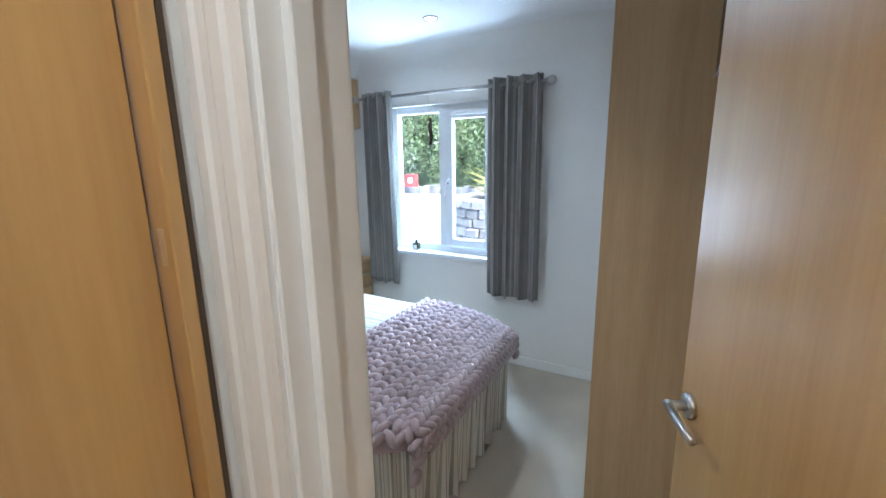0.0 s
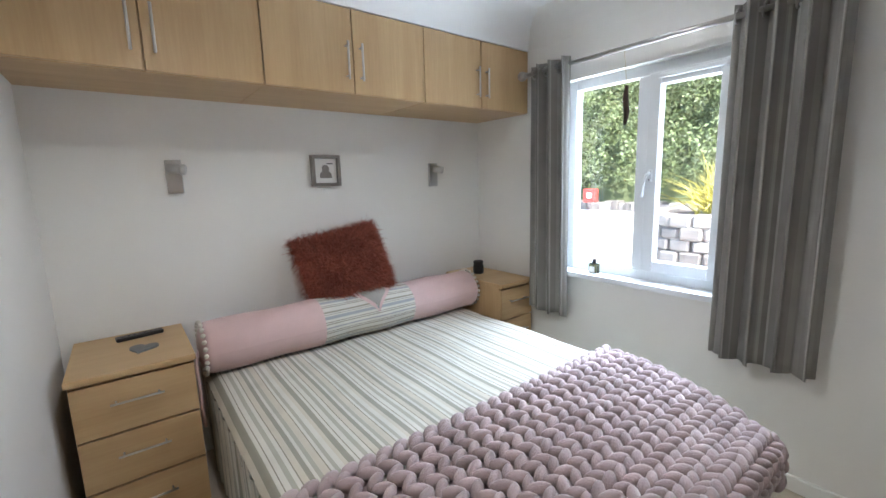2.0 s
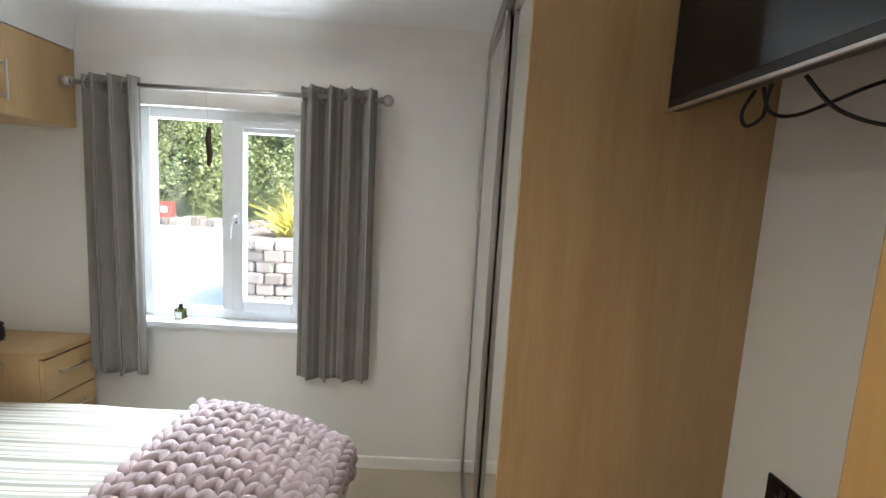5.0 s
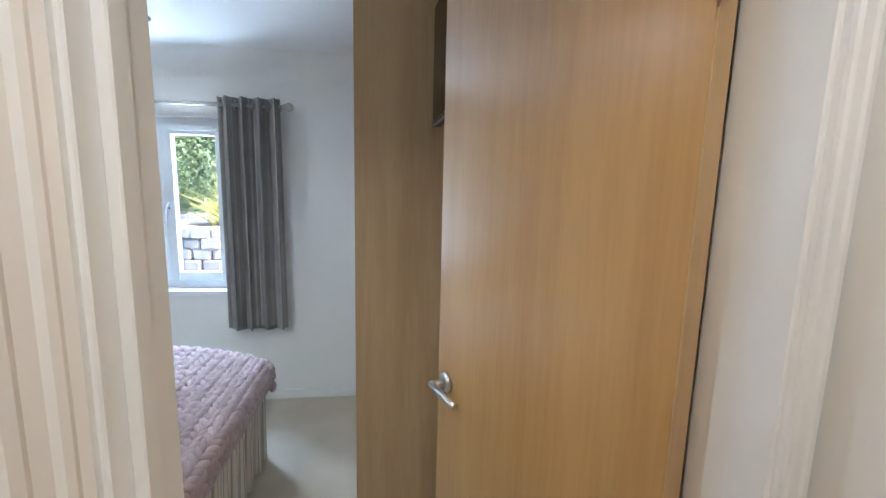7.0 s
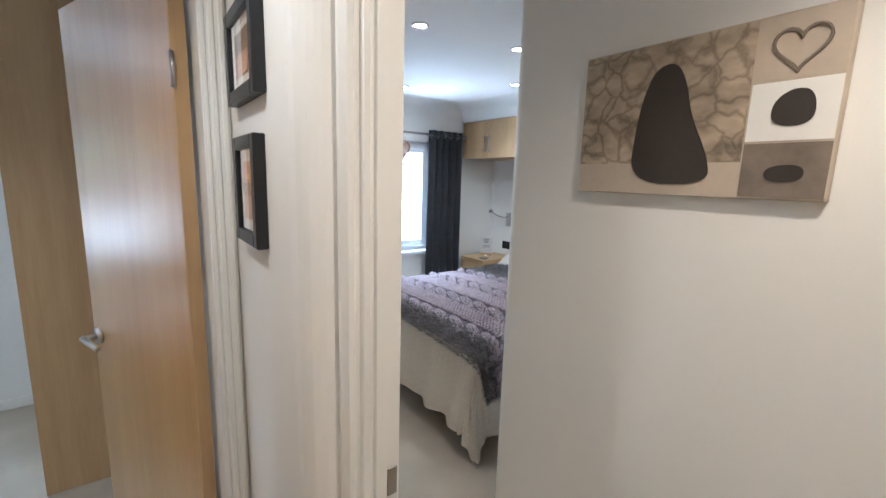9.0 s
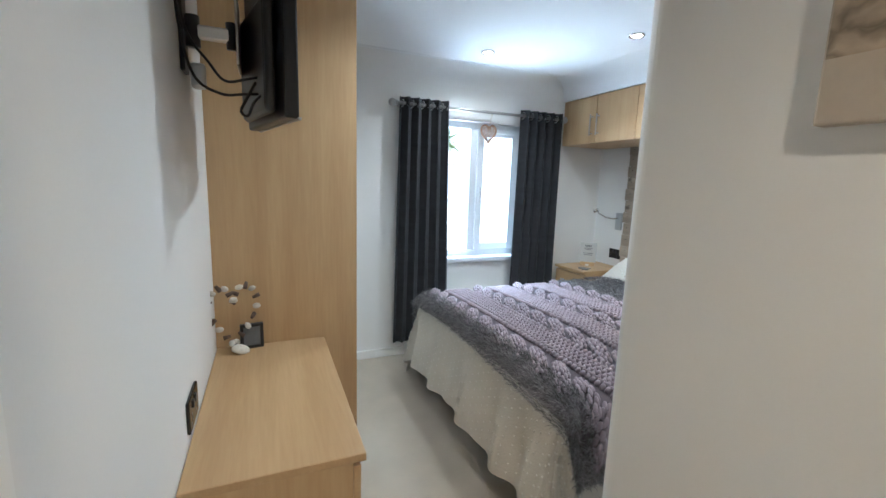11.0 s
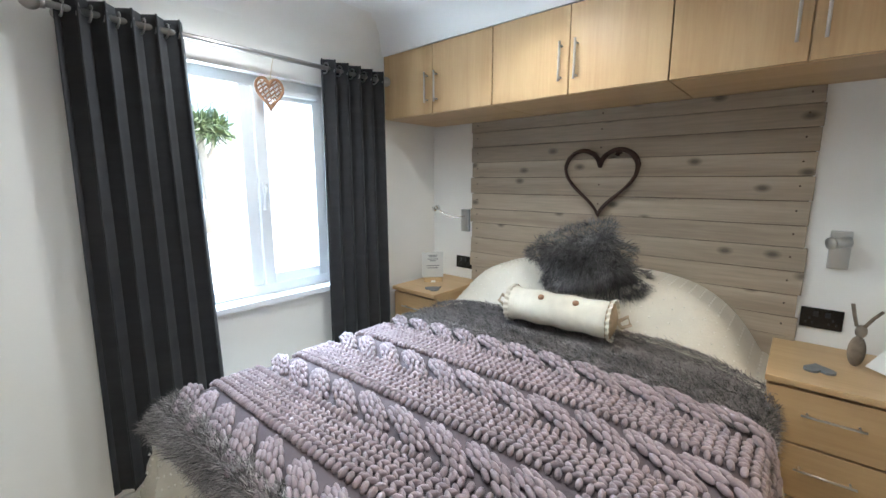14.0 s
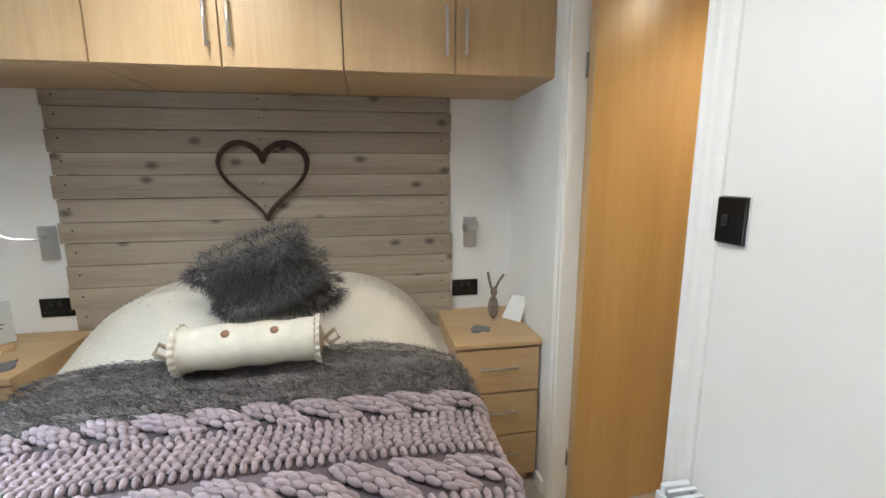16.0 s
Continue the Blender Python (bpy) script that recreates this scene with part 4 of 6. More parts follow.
for k, (a, b) in enumerate(zip(edges[1:], edges[2:])):
    for y in (1.02, 1.83, 2.62):
        part("nail", cylm((X2 - 0.028, y, (a + b) / 2 + 0.01), (X2 - 0.024, y, (a + b) / 2 + 0.01), 0.004, seg=8), M_EDGE, hb)

M_TWIG = mat("dark_twig", (0.045, 0.022, 0.014), 0.85, vary=0.4, scale=20, bump=0.4)
wr = thing("twig_heart", "dark brown woven twig heart on the headboard", "wall decoration", (3.835, 1.82, 1.345))
for k in range(7):
    ph, rr = k * math.tau / 7, random.Random(k)
    pts = []
    for i in range(72):
        t = i * math.tau / 72
        x, y = heart2d(t, 0.375, 0.335)
        a = ph + i * 0.42
        pts.append((0.006 * math.cos(a) + 0.004, -x * (1 + 0.02 * math.cos(a)) + 0.005 * math.sin(a * 0.7), y + 0.006 * math.sin(a)))
    part("twig", tubem(pts, 0.0058, 6, True), M_TWIG, wr, smooth=True)
part("tie", tubem([(0.005 + 0.014 * math.cos(a), 0.012 * math.sin(a) - 0.09, 0.14 + 0.002 * a) for a in [i * 0.6 for i in range(22)]], 0.006, 6), M_TWIG, wr, smooth=True)

M_SPREAD = mat("cream_quilted_cotton", (0.60, 0.55, 0.46), 0.9, vary=0.07, scale=9, fine=130, bump=0.5, dist=0.003)
M_FUR = mat("grey_faux_fur", (0.195, 0.175, 0.166), 0.7, vary=0.5, scale=11, fine=40, bump=0, rand=0.85, island=True)
M_KNIT = mat("mauve_wool", (0.32, 0.25, 0.262), 0.95, vary=0.14, scale=12, fine=260, bump=0.8, dist=0.003, sheen=0.12, rand=0.12, island=True)
CXF, CXH, CY0, CY1, CZ = 2.03, X2 - 0.03, 1.075, 2.565, 0.60
CYM = (CY0 + CY1) / 2


def smooth_step(a, b, x):
    t = min(1, max(0, (x - a) / (b - a)))
    return t * t * (3 - 2 * t)


def bed_top(x, y):
    s = abs(y - CYM) / ((CY1 - CY0) / 2)
    hump = smooth_step(3.36, 3.66, x) * (0.275 * (1 - min(1, s) ** 4.8) + 0.02) * (1 - 0.10 * math.exp(-((y - CYM) / 0.1) ** 2))
    puff = 0.03 * (1 - min(1, s) ** 2)
    return CZ + hump + puff


def bed_at(a, b, lift=0.0, folds=1.0):
    """a, b: cloth metres along and across the bed, running over its edges and down."""
    px, py = max(a, CXF), min(max(b, CY0), CY1)
    ox, oy = max(0.0, CXF - a), max(CY0 - b, b - CY1, 0.0)
    sy = -1 if b < CY0 else 1
    over = math.hypot(ox, oy)
    z = bed_top(px, py)
    r = 0.045 + lift
    if over > 1e-6:
        dx, dy = -ox / over, sy * oy / over
        ang3 = min(over / 0.06, math.pi / 2)
        out = r * math.sin(ang3)
        drop = 0.045 * (1 - math.cos(ang3)) + max(0.0, over - 0.06 * math.pi / 2)
        hang = max(0.0, drop - 0.06)
        q = b * ox / over + a * oy / over
        wave = math.sin(19 * q + 1.1 * math.sin(5 * q)) + 0.5 * math.sin(33 * q + 1)
        out += hang * 0.20 + folds * 0.02 * min(1, hang * 4) * wave
        return Vector((px + dx * out, py + dy * out, z + lift * math.cos(ang3) - drop))
    return Vector((px, py, z + lift))


bed2 = thing("grey_bed", "double bed with cream quilted bedspread and humped pillows", "bed")
part("divan", boxm((CXF + 0.05, CXH, CY0 + 0.06, CY1 - 0.06, 0.08, 0.5), bevel=0.02), M_DARKBASE, bed2, "dark divan base")
for x in (CXF + 0.15, CXH - 0.15):
    for y in (CY0 + 0.15, CY1 - 0.15):
        part("castor", cylm((x, y, 0), (x, y, 0.08), 0.025), M_BLACK, bed2)
A0, A1, B0, B1 = CXF - 0.50, CXH, CY0 - 0.50, CY1 + 0.50


def spread(u, v):
    a, b = A0 + (A1 - A0) * u, B0 + (B1 - B0) * v
    a = max(a, CXF - 0.50 - 0.012 * abs(math.sin(b * 16)))
    p = bed_at(a, b)
    return (p.x, p.y, max(p.z, 0.03))


sp = grid_mesh("bedspread", spread, 110, 110, M_SPREAD, bed2, "cream quilted bedspread with small raised dots", uv=lambda u, v: (A0 + (A1 - A0) * u, B0 + (B1 - B0) * v))
# embroidered dots
balls = []
for i in range(60):
    for j in range(64):
        a, b = A0 + 0.03 + (i + 0.5 * (j % 2)) * 0.04, B0 + 0.02 + j * 0.039
        if a > A1 - 0.02 or 2.05 < a < 3.4 and CY0 - 0.2 < b < CY1 + 0.2:
            continue
        p = bed_at(a, b)
        balls.append(ball_m(p, (0.0045, 0.0045, 0.0045)))
ball_cloud("embroidered_dots", balls, M_CREAMC, bed2, "raised cream embroidered dots", 5, 4)["kind"] = "stuff"

throw2 = thing("fur_throw", "grey-brown faux fur throw under the knitted blanket", "throw")
rng2 = np.random.default_rng(8)


def fur_zone(n, a0, a1, b0, b1, lift=0.012):
    A, B = rng2.uniform(a0, a1, n), rng2.uniform(b0, b1, n)
    r, nn = [], []
    for a, b in zip(A, B):
        p = bed_at(a, b, lift + 0.026 * max(0.0, math.sin(a * 50 + 0.8 * math.sin(b * 4))), 0.6)
        da, db = bed_at(a + 0.01, b, lift, 0.6) - p, bed_at(a, b + 0.01, lift, 0.6) - p
        nn.append(tuple(da.cross(db).normalized()))
        r.append(tuple(p))
    return r, nn


zones = [(42000, 3.08, 3.46, CY0 - 0.16, CY1 + 0.16), (15000, 1.93, 2.08, CY0 - 0.22, CY1 + 0.20), (11000, 1.95, 3.1, CY0 - 0.30, CY0 - 0.20), (4500, 1.95, 3.1, CY1 + 0.14, CY1 + 0.24)]
roots, norms = [], []
for zn in zones:
    r, n = fur_zone(*zn)
    roots += r
    norms += n
blades("fur", roots, norms, 0.034, 0.0010, M_FUR, throw2, lean=(-0.6, 0, -0.1), messy=0.36, label="long grey-brown fur pile")["kind"] = "stuff"
grid_mesh("fur_backing", lambda u, v: tuple(bed_at(1.94 + 1.51 * u, CY0 - 0.27 + (CY1 - CY0 + 0.48) * v, 0.010, 0.6)), 60, 60, M_FUR, throw2)

knit = thing("cable_knit_blanket", "mauve cable-knit wool blanket spread across the bed", "blanket")


KA0, KA1, KB0, KB1 = 2.02, 3.10, CY0 - 0.20, CY1 + 0.14
# Same mauve wool, its colour darkened to paint the shade between stitches.
M_KNIT_SHADE = mat("mauve_wool_gap_shade", (0.12, 0.092, 0.098), 0.95, vary=0.15, scale=12, fine=260, bump=0.5, dist=0.002)


def knit_edge(b):
    return 0.02 * math.sin(b * 2.3)


grid_mesh("ground_fabric", lambda u, v: tuple(bed_at(KA0 + (KA1 - KA0) * u + knit_edge(KB0 + (KB1 - KB0) * v), KB0 + (KB1 - KB0) * v, 0.0135, 0.6)), 60, 90, M_KNIT_SHADE, knit, "mauve knitted ground, darkened for the shade between stitches")
rk = random.Random(14)
stitches, cables, ladders = [], [], []


def stitch_at(store, a, b, turn, radii, lift):
    a += knit_edge(b)
    p = bed_at(a, b, lift, 0.6)
    du = (bed_at(a + 0.006, b, lift, 0.6) - p).normalized()
    dv = (bed_at(a, b + 0.006, lift, 0.6) - p).normalized()
    n = du.cross(dv).normalized()
    d = (dv * math.cos(turn) + du * math.sin(turn)).normalized()
    m3 = Matrix((d, n.cross(d), n)).transposed().to_4x4()
    store.append(ball_m(p, radii, m3))


PERIOD = 0.335
a = KA0 + 0.008
while a < KA1 - 0.01:
    k = (a - KA0 - 0.008) % PERIOD
    if k < 0.001 or k > PERIOD - 0.001:
        # fat slanting lobes, each a bundle of five strands of stitches
        b = KB0 + 0.05
        while b < KB1 - 0.05:
            tilt = radians(29 + rk.uniform(-5, 5))
            ct, st = math.cos(tilt), math.sin(tilt)
            for ply in range(5):
                for piece in range(5):
                    f = (piece - 2 + 0.5 * (ply % 2) - 0.25) / 2.3
                    along = f * 0.104
                    off = (ply - 2) * 0.0135 * (1 - 0.35 * f * f)
                    crown = (1 - 0.75 * f * f) * (1 - 0.12 * (ply - 2) ** 2)
                    stitch_at(cables, a + 0.068 + along * st + off * ct + rk.uniform(-0.0015, 0.0015), b + along * ct - off * st, tilt + radians(rk.uniform(-9, 9)), (0.024, 0.0085, 0.0115), 0.017 + 0.029 * max(crown, 0))
            b += 0.148
        a += 0.14
    elif k < 0.145 or 0.29 < k:
        # ladder of cross bars beside an open gap
        b = KB0 + 0.015
        near = k < 0.145
        while b < KB1 - 0.01:
            stitch_at(ladders, a + (0.027 if near else 0.017), b, radians(74 + rk.uniform(-7, 7)), (0.0185, 0.0092, 0.0125), 0.025)
            b += 0.0265
        a += 0.0445 if near else PERIOD - k
    else:
        b = KB0 + 0.012
        while b < KB1 - 0.01:
            for sg in (-1, 1):
                stitch_at(stitches, a + 0.015 + sg * 0.0072 + rk.uniform(-0.001, 0.001), b + rk.uniform(-0.002, 0.002), sg * radians(31), (0.0172, 0.0075, 0.0105), 0.026)
            b += 0.0275
        a += 0.0305
tagged(ball_cloud("plain_stitch", stitches, M_KNIT, knit, "plain knit bands", 8, 5), kind="stuff")
tagged(ball_cloud("cable_ply", cables, M_KNIT, knit, "thick twisted cable bands", 10, 6), kind="stuff")
tagged(ball_cloud("ladder_stitch", ladders, M_KNIT, knit, "open ladder stitch bands", 8, 5), kind="stuff")


# ---- outside ----
M_GROUND = mat("pale_gravel_drive", (0.60, 0.58, 0.54), 0.95, vary=0.15, scale=0.6, fine=30, bump=0.4, dist=0.02)
M_LEAF = mat("hedge_leaves", (0.095, 0.12, 0.042), 0.6, vary=0.5, scale=0.7, fine=4, bump=0, rand=0.6, island=True)
M_GRASS = mat("bank_grass", (0.075, 0.09, 0.035), 0.9, vary=0.4, scale=1.5, fine=20, bump=0.6, dist=0.05)
M_STONE = mat("rubble_stone", (0.20, 0.18, 0.16), 0.9, vary=0.25, scale=4, fine=30, bump=0.6, dist=0.01, rand=0.35)
M_YGRASS = mat("yellow_ornamental_grass", (0.42, 0.36, 0.07), 0.7, vary=0.2, bump=0, rand=0.4, island=True)
M_RENDER = mat("white_render", (0.78, 0.76, 0.72), 0.85, vary=0.05, fine=40, bump=0.2)
M_ROOF = mat("grey_roof_tiles", (0.30, 0.28, 0.27), 0.8, vary=0.2, scale=3, fine=30, bump=0.4)
M_BARK = mat("pale_bark", (0.30, 0.25, 0.19), 0.9, vary=0.3, scale=5, fine=30, bump=0.6, dist=0.01)


def ground_z(y):
    return -0.5 + 0.026 * max(0.0, min(y, 18.0) - 3.2)


gm = bmesh.new()
rows_y = [-900, -60, 3.2, 6, 10, 14, 18, 60, 900]
gv = [[gm.verts.new((x, y, ground_z(y))) for x in (-900, -60, 0, 60, 900)] for y in rows_y]
for a, b in zip(gv, gv[1:]):
    for k in range(4):
        gm.faces.new((a[k], a[k + 1], b[k + 1], b[k]))
struct("ground", gm, M_GROUND, "pale sunlit gravel drive and yard", "ground")
struct("plinth", boxm((X1 - 0.1, X2 + 0.1, -1.7, yo - 0.02, -0.55, -0.081)), M_RENDER, "white rendered base of the lodge", "plinth")
struct("roof", boxm((X1 - 0.3, X2 + 0.3, -1.9, yo + 0.15, ZC + 0.09, ZC + 0.25)), M_ROOF, "low grey roof with short eaves", "roof")

bank = grid_mesh("bank", lambda u, v: (-30 + 35 * u, 18.3 + 9 * v, ground_z(18) + 7.5 * v ** 0.8 + 0.25 * math.sin(9 * u * 7) * v), 60, 12, M_GRASS)
tagged(bank, "steep grassy bank behind the drive", "bank", kind="structure")
rng3 = np.random.default_rng(21)
n = 64000
hx = rng3.uniform(-15, 3, n)
hv = rng3.uniform(0.06, 1, n)
clump = 0.6 * np.sin(hx * 1.7) + 0.5 * np.sin(hx * 3.9 + hv * 7) + 0.4 * np.sin(hv * 19 + hx)
hy = 18.3 + 9 * hv - 0.9 - 0.7 * clump + rng3.normal(0, 0.25, n)
hz = ground_z(18) + 7.5 * hv ** 0.8 + 0.5 + 0.4 * clump + rng3.normal(0, 0.3, n)


def leaf_cloud(name, pts, size, material, parent, seed, label=""):
    rng = np.random.default_rng(seed)
    k = len(pts)
    d = rng.normal(0, 1, (k, 3))
    d /= np.linalg.norm(d, axis=1)[:, None]
    e = np.cross(d, rng.normal(0, 1, (k, 3)))
    e /= np.linalg.norm(e, axis=1)[:, None]
    s = size * rng.uniform(0.5, 1.3, k)[:, None]
    v = np.stack([pts - d * s, pts + e * s * 0.45, pts + d * s, pts - e * s * 0.45], 1).reshape(-1, 3)
    me = bpy.data.meshes.new(name)
    me.from_pydata(v.tolist(), [], (np.arange(k)[:, None] * 4 + np.arange(4)).tolist())
    me.materials.append(material)
    ob = new(name, me)
    if parent:
        ob.parent = parent
    if label:
        tagged(ob, label)
    return ob


tagged(leaf_cloud("hedge", np.stack([hx, hy, hz], 1), 0.10, M_LEAF, None, 3), "overgrown sunlit green hedge on the bank", "hedge", kind="stuff")
low = thing("low_stone_wall", "low rubble stone wall at the foot of the bank", "stone wall")
rs = random.Random(9)
for k in range(60):
    x = -15 + k * 0.3
    part("stone", boxm((x, x + 0.31, 17.7 + rs.uniform(-0.06, 0.06), 18.3, ground_z(18) - 0.1, ground_z(18) + rs.uniform(0.3, 0.42)), bevel=0.04), M_STONE, low)

planter = thing("stone_planter", "raised curved rubble stone planter with grasses", "planter", (-2.35, 7.9, ground_z(7.9)))
for row in range(7):
    for k in range(22):
        a = k * math.tau / 22 + row * 0.14
        w, h = rs.uniform(0.132, 0.15), rs.uniform(0.163, 0.185)
        m = boxm((-0.12, 0.10 + rs.uniform(0, 0.04), -w, w, 0, h), bevel=0.03)
        bmesh.ops.transform(m, matrix=pose(0.95 * math.cos(a), 0.95 * math.sin(a), row * 0.165, 0, 0, math.degrees(a)), verts=m.verts[:])
        part("stone", m, M_STONE, planter)
part("soil", cylm((0, 0, 0), (0, 0, 1.1), 0.86, seg=24), mat("soil", (0.08, 0.06, 0.04), 0.95), planter)
gr = thing("ornamental_grass", "clump of yellow-green ornamental grass in the planter", "plant", (-2.3, 7.9, ground_z(7.9) + 1.08))
k = 500
az, el = rng3.uniform(0, math.tau, k), rng3.uniform(0.5, 1.45, k)
pts = np.stack([rng3.normal(0, 0.14, k), rng3.normal(0, 0.14, k), np.zeros(k)], 1)
nor = np.stack([np.cos(az) * np.cos(el), np.sin(az) * np.cos(el), np.sin(el)], 1)
blades("leaves", pts, nor, 0.85, 0.013, M_YGRASS, gr, messy=0.1, label="arching yellow blades")

box_sign = thing("red_box", "small red box with white mark on the far verge", "sign", (-10.7, 17.4, ground_z(17.4) - 0.1))
part("post", cylm((0, 0, 0), (0, 0, 0.6), 0.04), M_STONE, box_sign)
part("body", boxm((-0.3, 0.3, -0.12, 0.12, 0.45, 1.05), bevel=0.02), mat("red_paint", (0.5, 0.03, 0.02), 0.5), box_sign)
part("mark", boxm((-0.12, 0.12, -0.125, -0.12, 0.65, 0.88)), M_RENDER, box_sign, "white square mark")
tub = thing("blue_tub", "pale blue and red plastic tub on the drive", "tub", (-2.05, 6.3, ground_z(6.3)))
part("shell", lathem([(0.02, 0), (0.26, 0.0), (0.32, 0.28), (0.30, 0.28), (0.25, 0.03), (0.02, 0.03)], 24), mat("pale_blue_plastic", (0.15, 0.42, 0.55), 0.4), tub, smooth=True)
part("lid", lathem([(0.01, 0.28), (0.31, 0.28), (0.28, 0.33), (0.01, 0.35)], 24), mat("red_plastic", (0.55, 0.06, 0.04), 0.4), tub, smooth=True)

palm = thing("cordyline_palm", "cordyline palm with a pale trunk and spiky crown", "tree", (6.5, 14.3, ground_z(14.3)))
part("trunk", tubem([(0, 0, 0), (0.05, 0, 1.0), (0.0, 0.03, 2.0), (-0.08, 0, 2.9)], 0.13, 12, taper=lambda t: 1.2 - 0.5 * t), M_BARK, palm, smooth=True)
part("limb", tubem([(0.0, 0.02, 2.0), (0.25, 0, 2.5), (0.35, 0.05, 2.9)], 0.07, 10, taper=lambda t: 1.1 - 0.4 * t), M_BARK, palm, smooth=True)
for nm, cxp, czp in (("crown", -0.08, 2.95), ("crown", 0.36, 2.95)):
    k = 260
    az, el = rng3.uniform(0, math.tau, k), rng3.uniform(-0.5, 1.4, k)
    nor = np.stack([np.cos(az) * np.cos(el), np.sin(az) * np.cos(el), np.sin(el)], 1)
    blades(nm, np.tile([cxp, 0, czp], (k, 1)) + nor * 0.05, nor, 0.95, 0.028, M_LEAF, palm, messy=0.05)

tree = thing("tree", "tall rounded dark green evergreen tree", "tree", (7.0, 26, ground_z(26)))
part("trunk", cylm((0, 0, 0), (0, 0, 3.0), 0.25, 0.15), M_BARK, tree)
k = 9000
d = rng3.normal(0, 1, (k, 3))
d /= np.linalg.norm(d, axis=1)[:, None]
rr = 2.6 * rng3.uniform(0.55, 1.0, k)[:, None] * (1 + 0.18 * np.sin(d[:, :1] * 7) + 0.15 * np.sin(d[:, 2:] * 9 + d[:, 1:2] * 5))
leaf_cloud("crown", d * rr * np.array([1, 1, 1.3]) + np.array([0, 0, 4.2]), 0.2, M_LEAF, tree, 5)

house = thing("bungalow", "white rendered bungalow with a low pitched roof", "house", (14.5, 25.5, ground_z(25)))
part("wall", boxm((-4.5, 4.5, -3, 3, 0, 2.5)), M_RENDER, house)
part("roof", polym([(-3.5, 2.5), (0, 4.0), (3.5, 2.5), (3.4, 2.4), (0, 3.85), (-3.4, 2.4)], "x", -4.9, 4.9), M_ROOF, house)
for x in (-3.2, -0.5, 2.2):
    wd = part("window", boxm((x, x + 1.2, -3.06, -3.0, 1.0, 2.1)), M_UPVC, house)
    # Pane coloured white to imitate the glare that bleaches the house.
    part("pane", boxm((x + 0.08, x + 1.12, -3.075, -3.06, 1.08, 2.02)), M_UPVC, wd, "pane painted white to match the glare on the wall")
gw = thing("garden_wall", "low white rendered garden wall", "garden wall", (9, 16.5, ground_z(16.5)))
part("wall", boxm((-6, 6, -0.12, 0.12, 0, 0.8), bevel=0.02), M_RENDER, gw)
part("coping", boxm((-6.05, 6.05, -0.17, 0.17, 0.8, 0.86), bevel=0.01), M_RENDER, gw)
rr_z = ground_z(20)
hv = rng3.uniform(0, 1, 6000)
hp = np.stack([rng3.uniform(3.5, 22, 6000), 30 + rng3.normal(0, 0.6, 6000), rr_z + 0.2 + 3.2 * hv + 0.4 * np.sin(hv * 9)], 1)
tagged(leaf_cloud("hedge", hp, 0.22, M_LEAF, None, 9), "clipped green hedge behind the bungalow", "hedge", kind="stuff")


# ---- ceiling lights ----
M_BULB = glow("lamp_glow", (1.0, 0.93, 0.82), 12.0)
M_CHROME = mat("polished_chrome", (0.72, 0.72, 0.72), 0.12, 1.0, vary=0.02, bump=0)
# A fitting for every LAMPS entry, the added unseen ones too.
for lx, ly, lz in LAMPS:
    dl = thing("downlight", "small round chrome ceiling downlight, known or added, switched on", "downlight", (lx, ly, ZC), group="ceiling downlights")
    part("bezel", tubem([(0.037 * math.cos(a), 0.037 * math.sin(a), -0.004) for a in [i * math.tau / 28 for i in range(28)]], 0.008, 8, True), M_CHROME, dl, "chrome ring", True)
    part("lamp", cylm((0, 0, -0.007), (0, 0, -0.003), 0.028, seg=24), M_BULB, dl, "glowing lamp face")


# ---- wall lamps, sockets, switches ----
M_LAMP = mat("lamp_satin_steel", (0.55, 0.55, 0.54), 0.3, 0.9, vary=0.05, bump=0)


def wall_lamp(x, y, z, s, arm, group):
    """A slim plate with a small swivel head. s: which way it looks along x."""
    w = thing("wall_lamp", "satin steel reading lamp on a slim wall plate", "wall lamp", (x, y, z), group=group)
    part("backplate", boxm((min(0, s * 0.022), max(0, s * 0.022), -0.032, 0.032, -0.075, 0.075), bevel=0.004, segs=2), M_LAMP, w)
    if arm:
        pts = [(s * 0.02, 0.0, 0.03), (s * 0.05, 0.03, 0.02), (s * 0.09, 0.08, 0.03), (s * 0.12, 0.13, 0.06), (s * 0.13, 0.15, 0.085)]
        part("flexible_arm", tubem(pts, 0.006, 10), M_CHROME, w, smooth=True)
        part("head", cylm((s * 0.12, 0.145, 0.09), (s * 0.155, 0.165, 0.075), 0.015, 0.019, 20), M_CHROME, w, smooth=True)
    else:
        part("arm", cylm((s * 0.02, 0.0, 0.035), (s * 0.06, 0.0, 0.035), 0.008), M_CHROME, w, smooth=True)
        part("head", add_cyl(cylm((s * 0.045, -0.022, 0.038), (s * 0.075, 0.03, 0.03), 0.021, 0.021, 24), (s * 0.070, 0.022, 0.031), (s * 0.078, 0.036, 0.029), 0.023, 0.023, 24), M_LAMP, w, smooth=True)
    return w


wall_lamp(X1, 1.14, 1.375, 1, False, "bedside wall lamps")
wall_lamp(X1, 2.60, 1.365, 1, False, "bedside wall lamps")
wall_lamp(X2, 0.875, 1.088, -1, False, "bedside wall lamps")
wall_lamp(X2, 2.725, 1.09, -1, True, "bedside wall lamps")

M_NICKELB = mat("black_nickel_plate", (0.035, 0.032, 0.030), 0.22, 0.7, vary=0.1, bump=0)


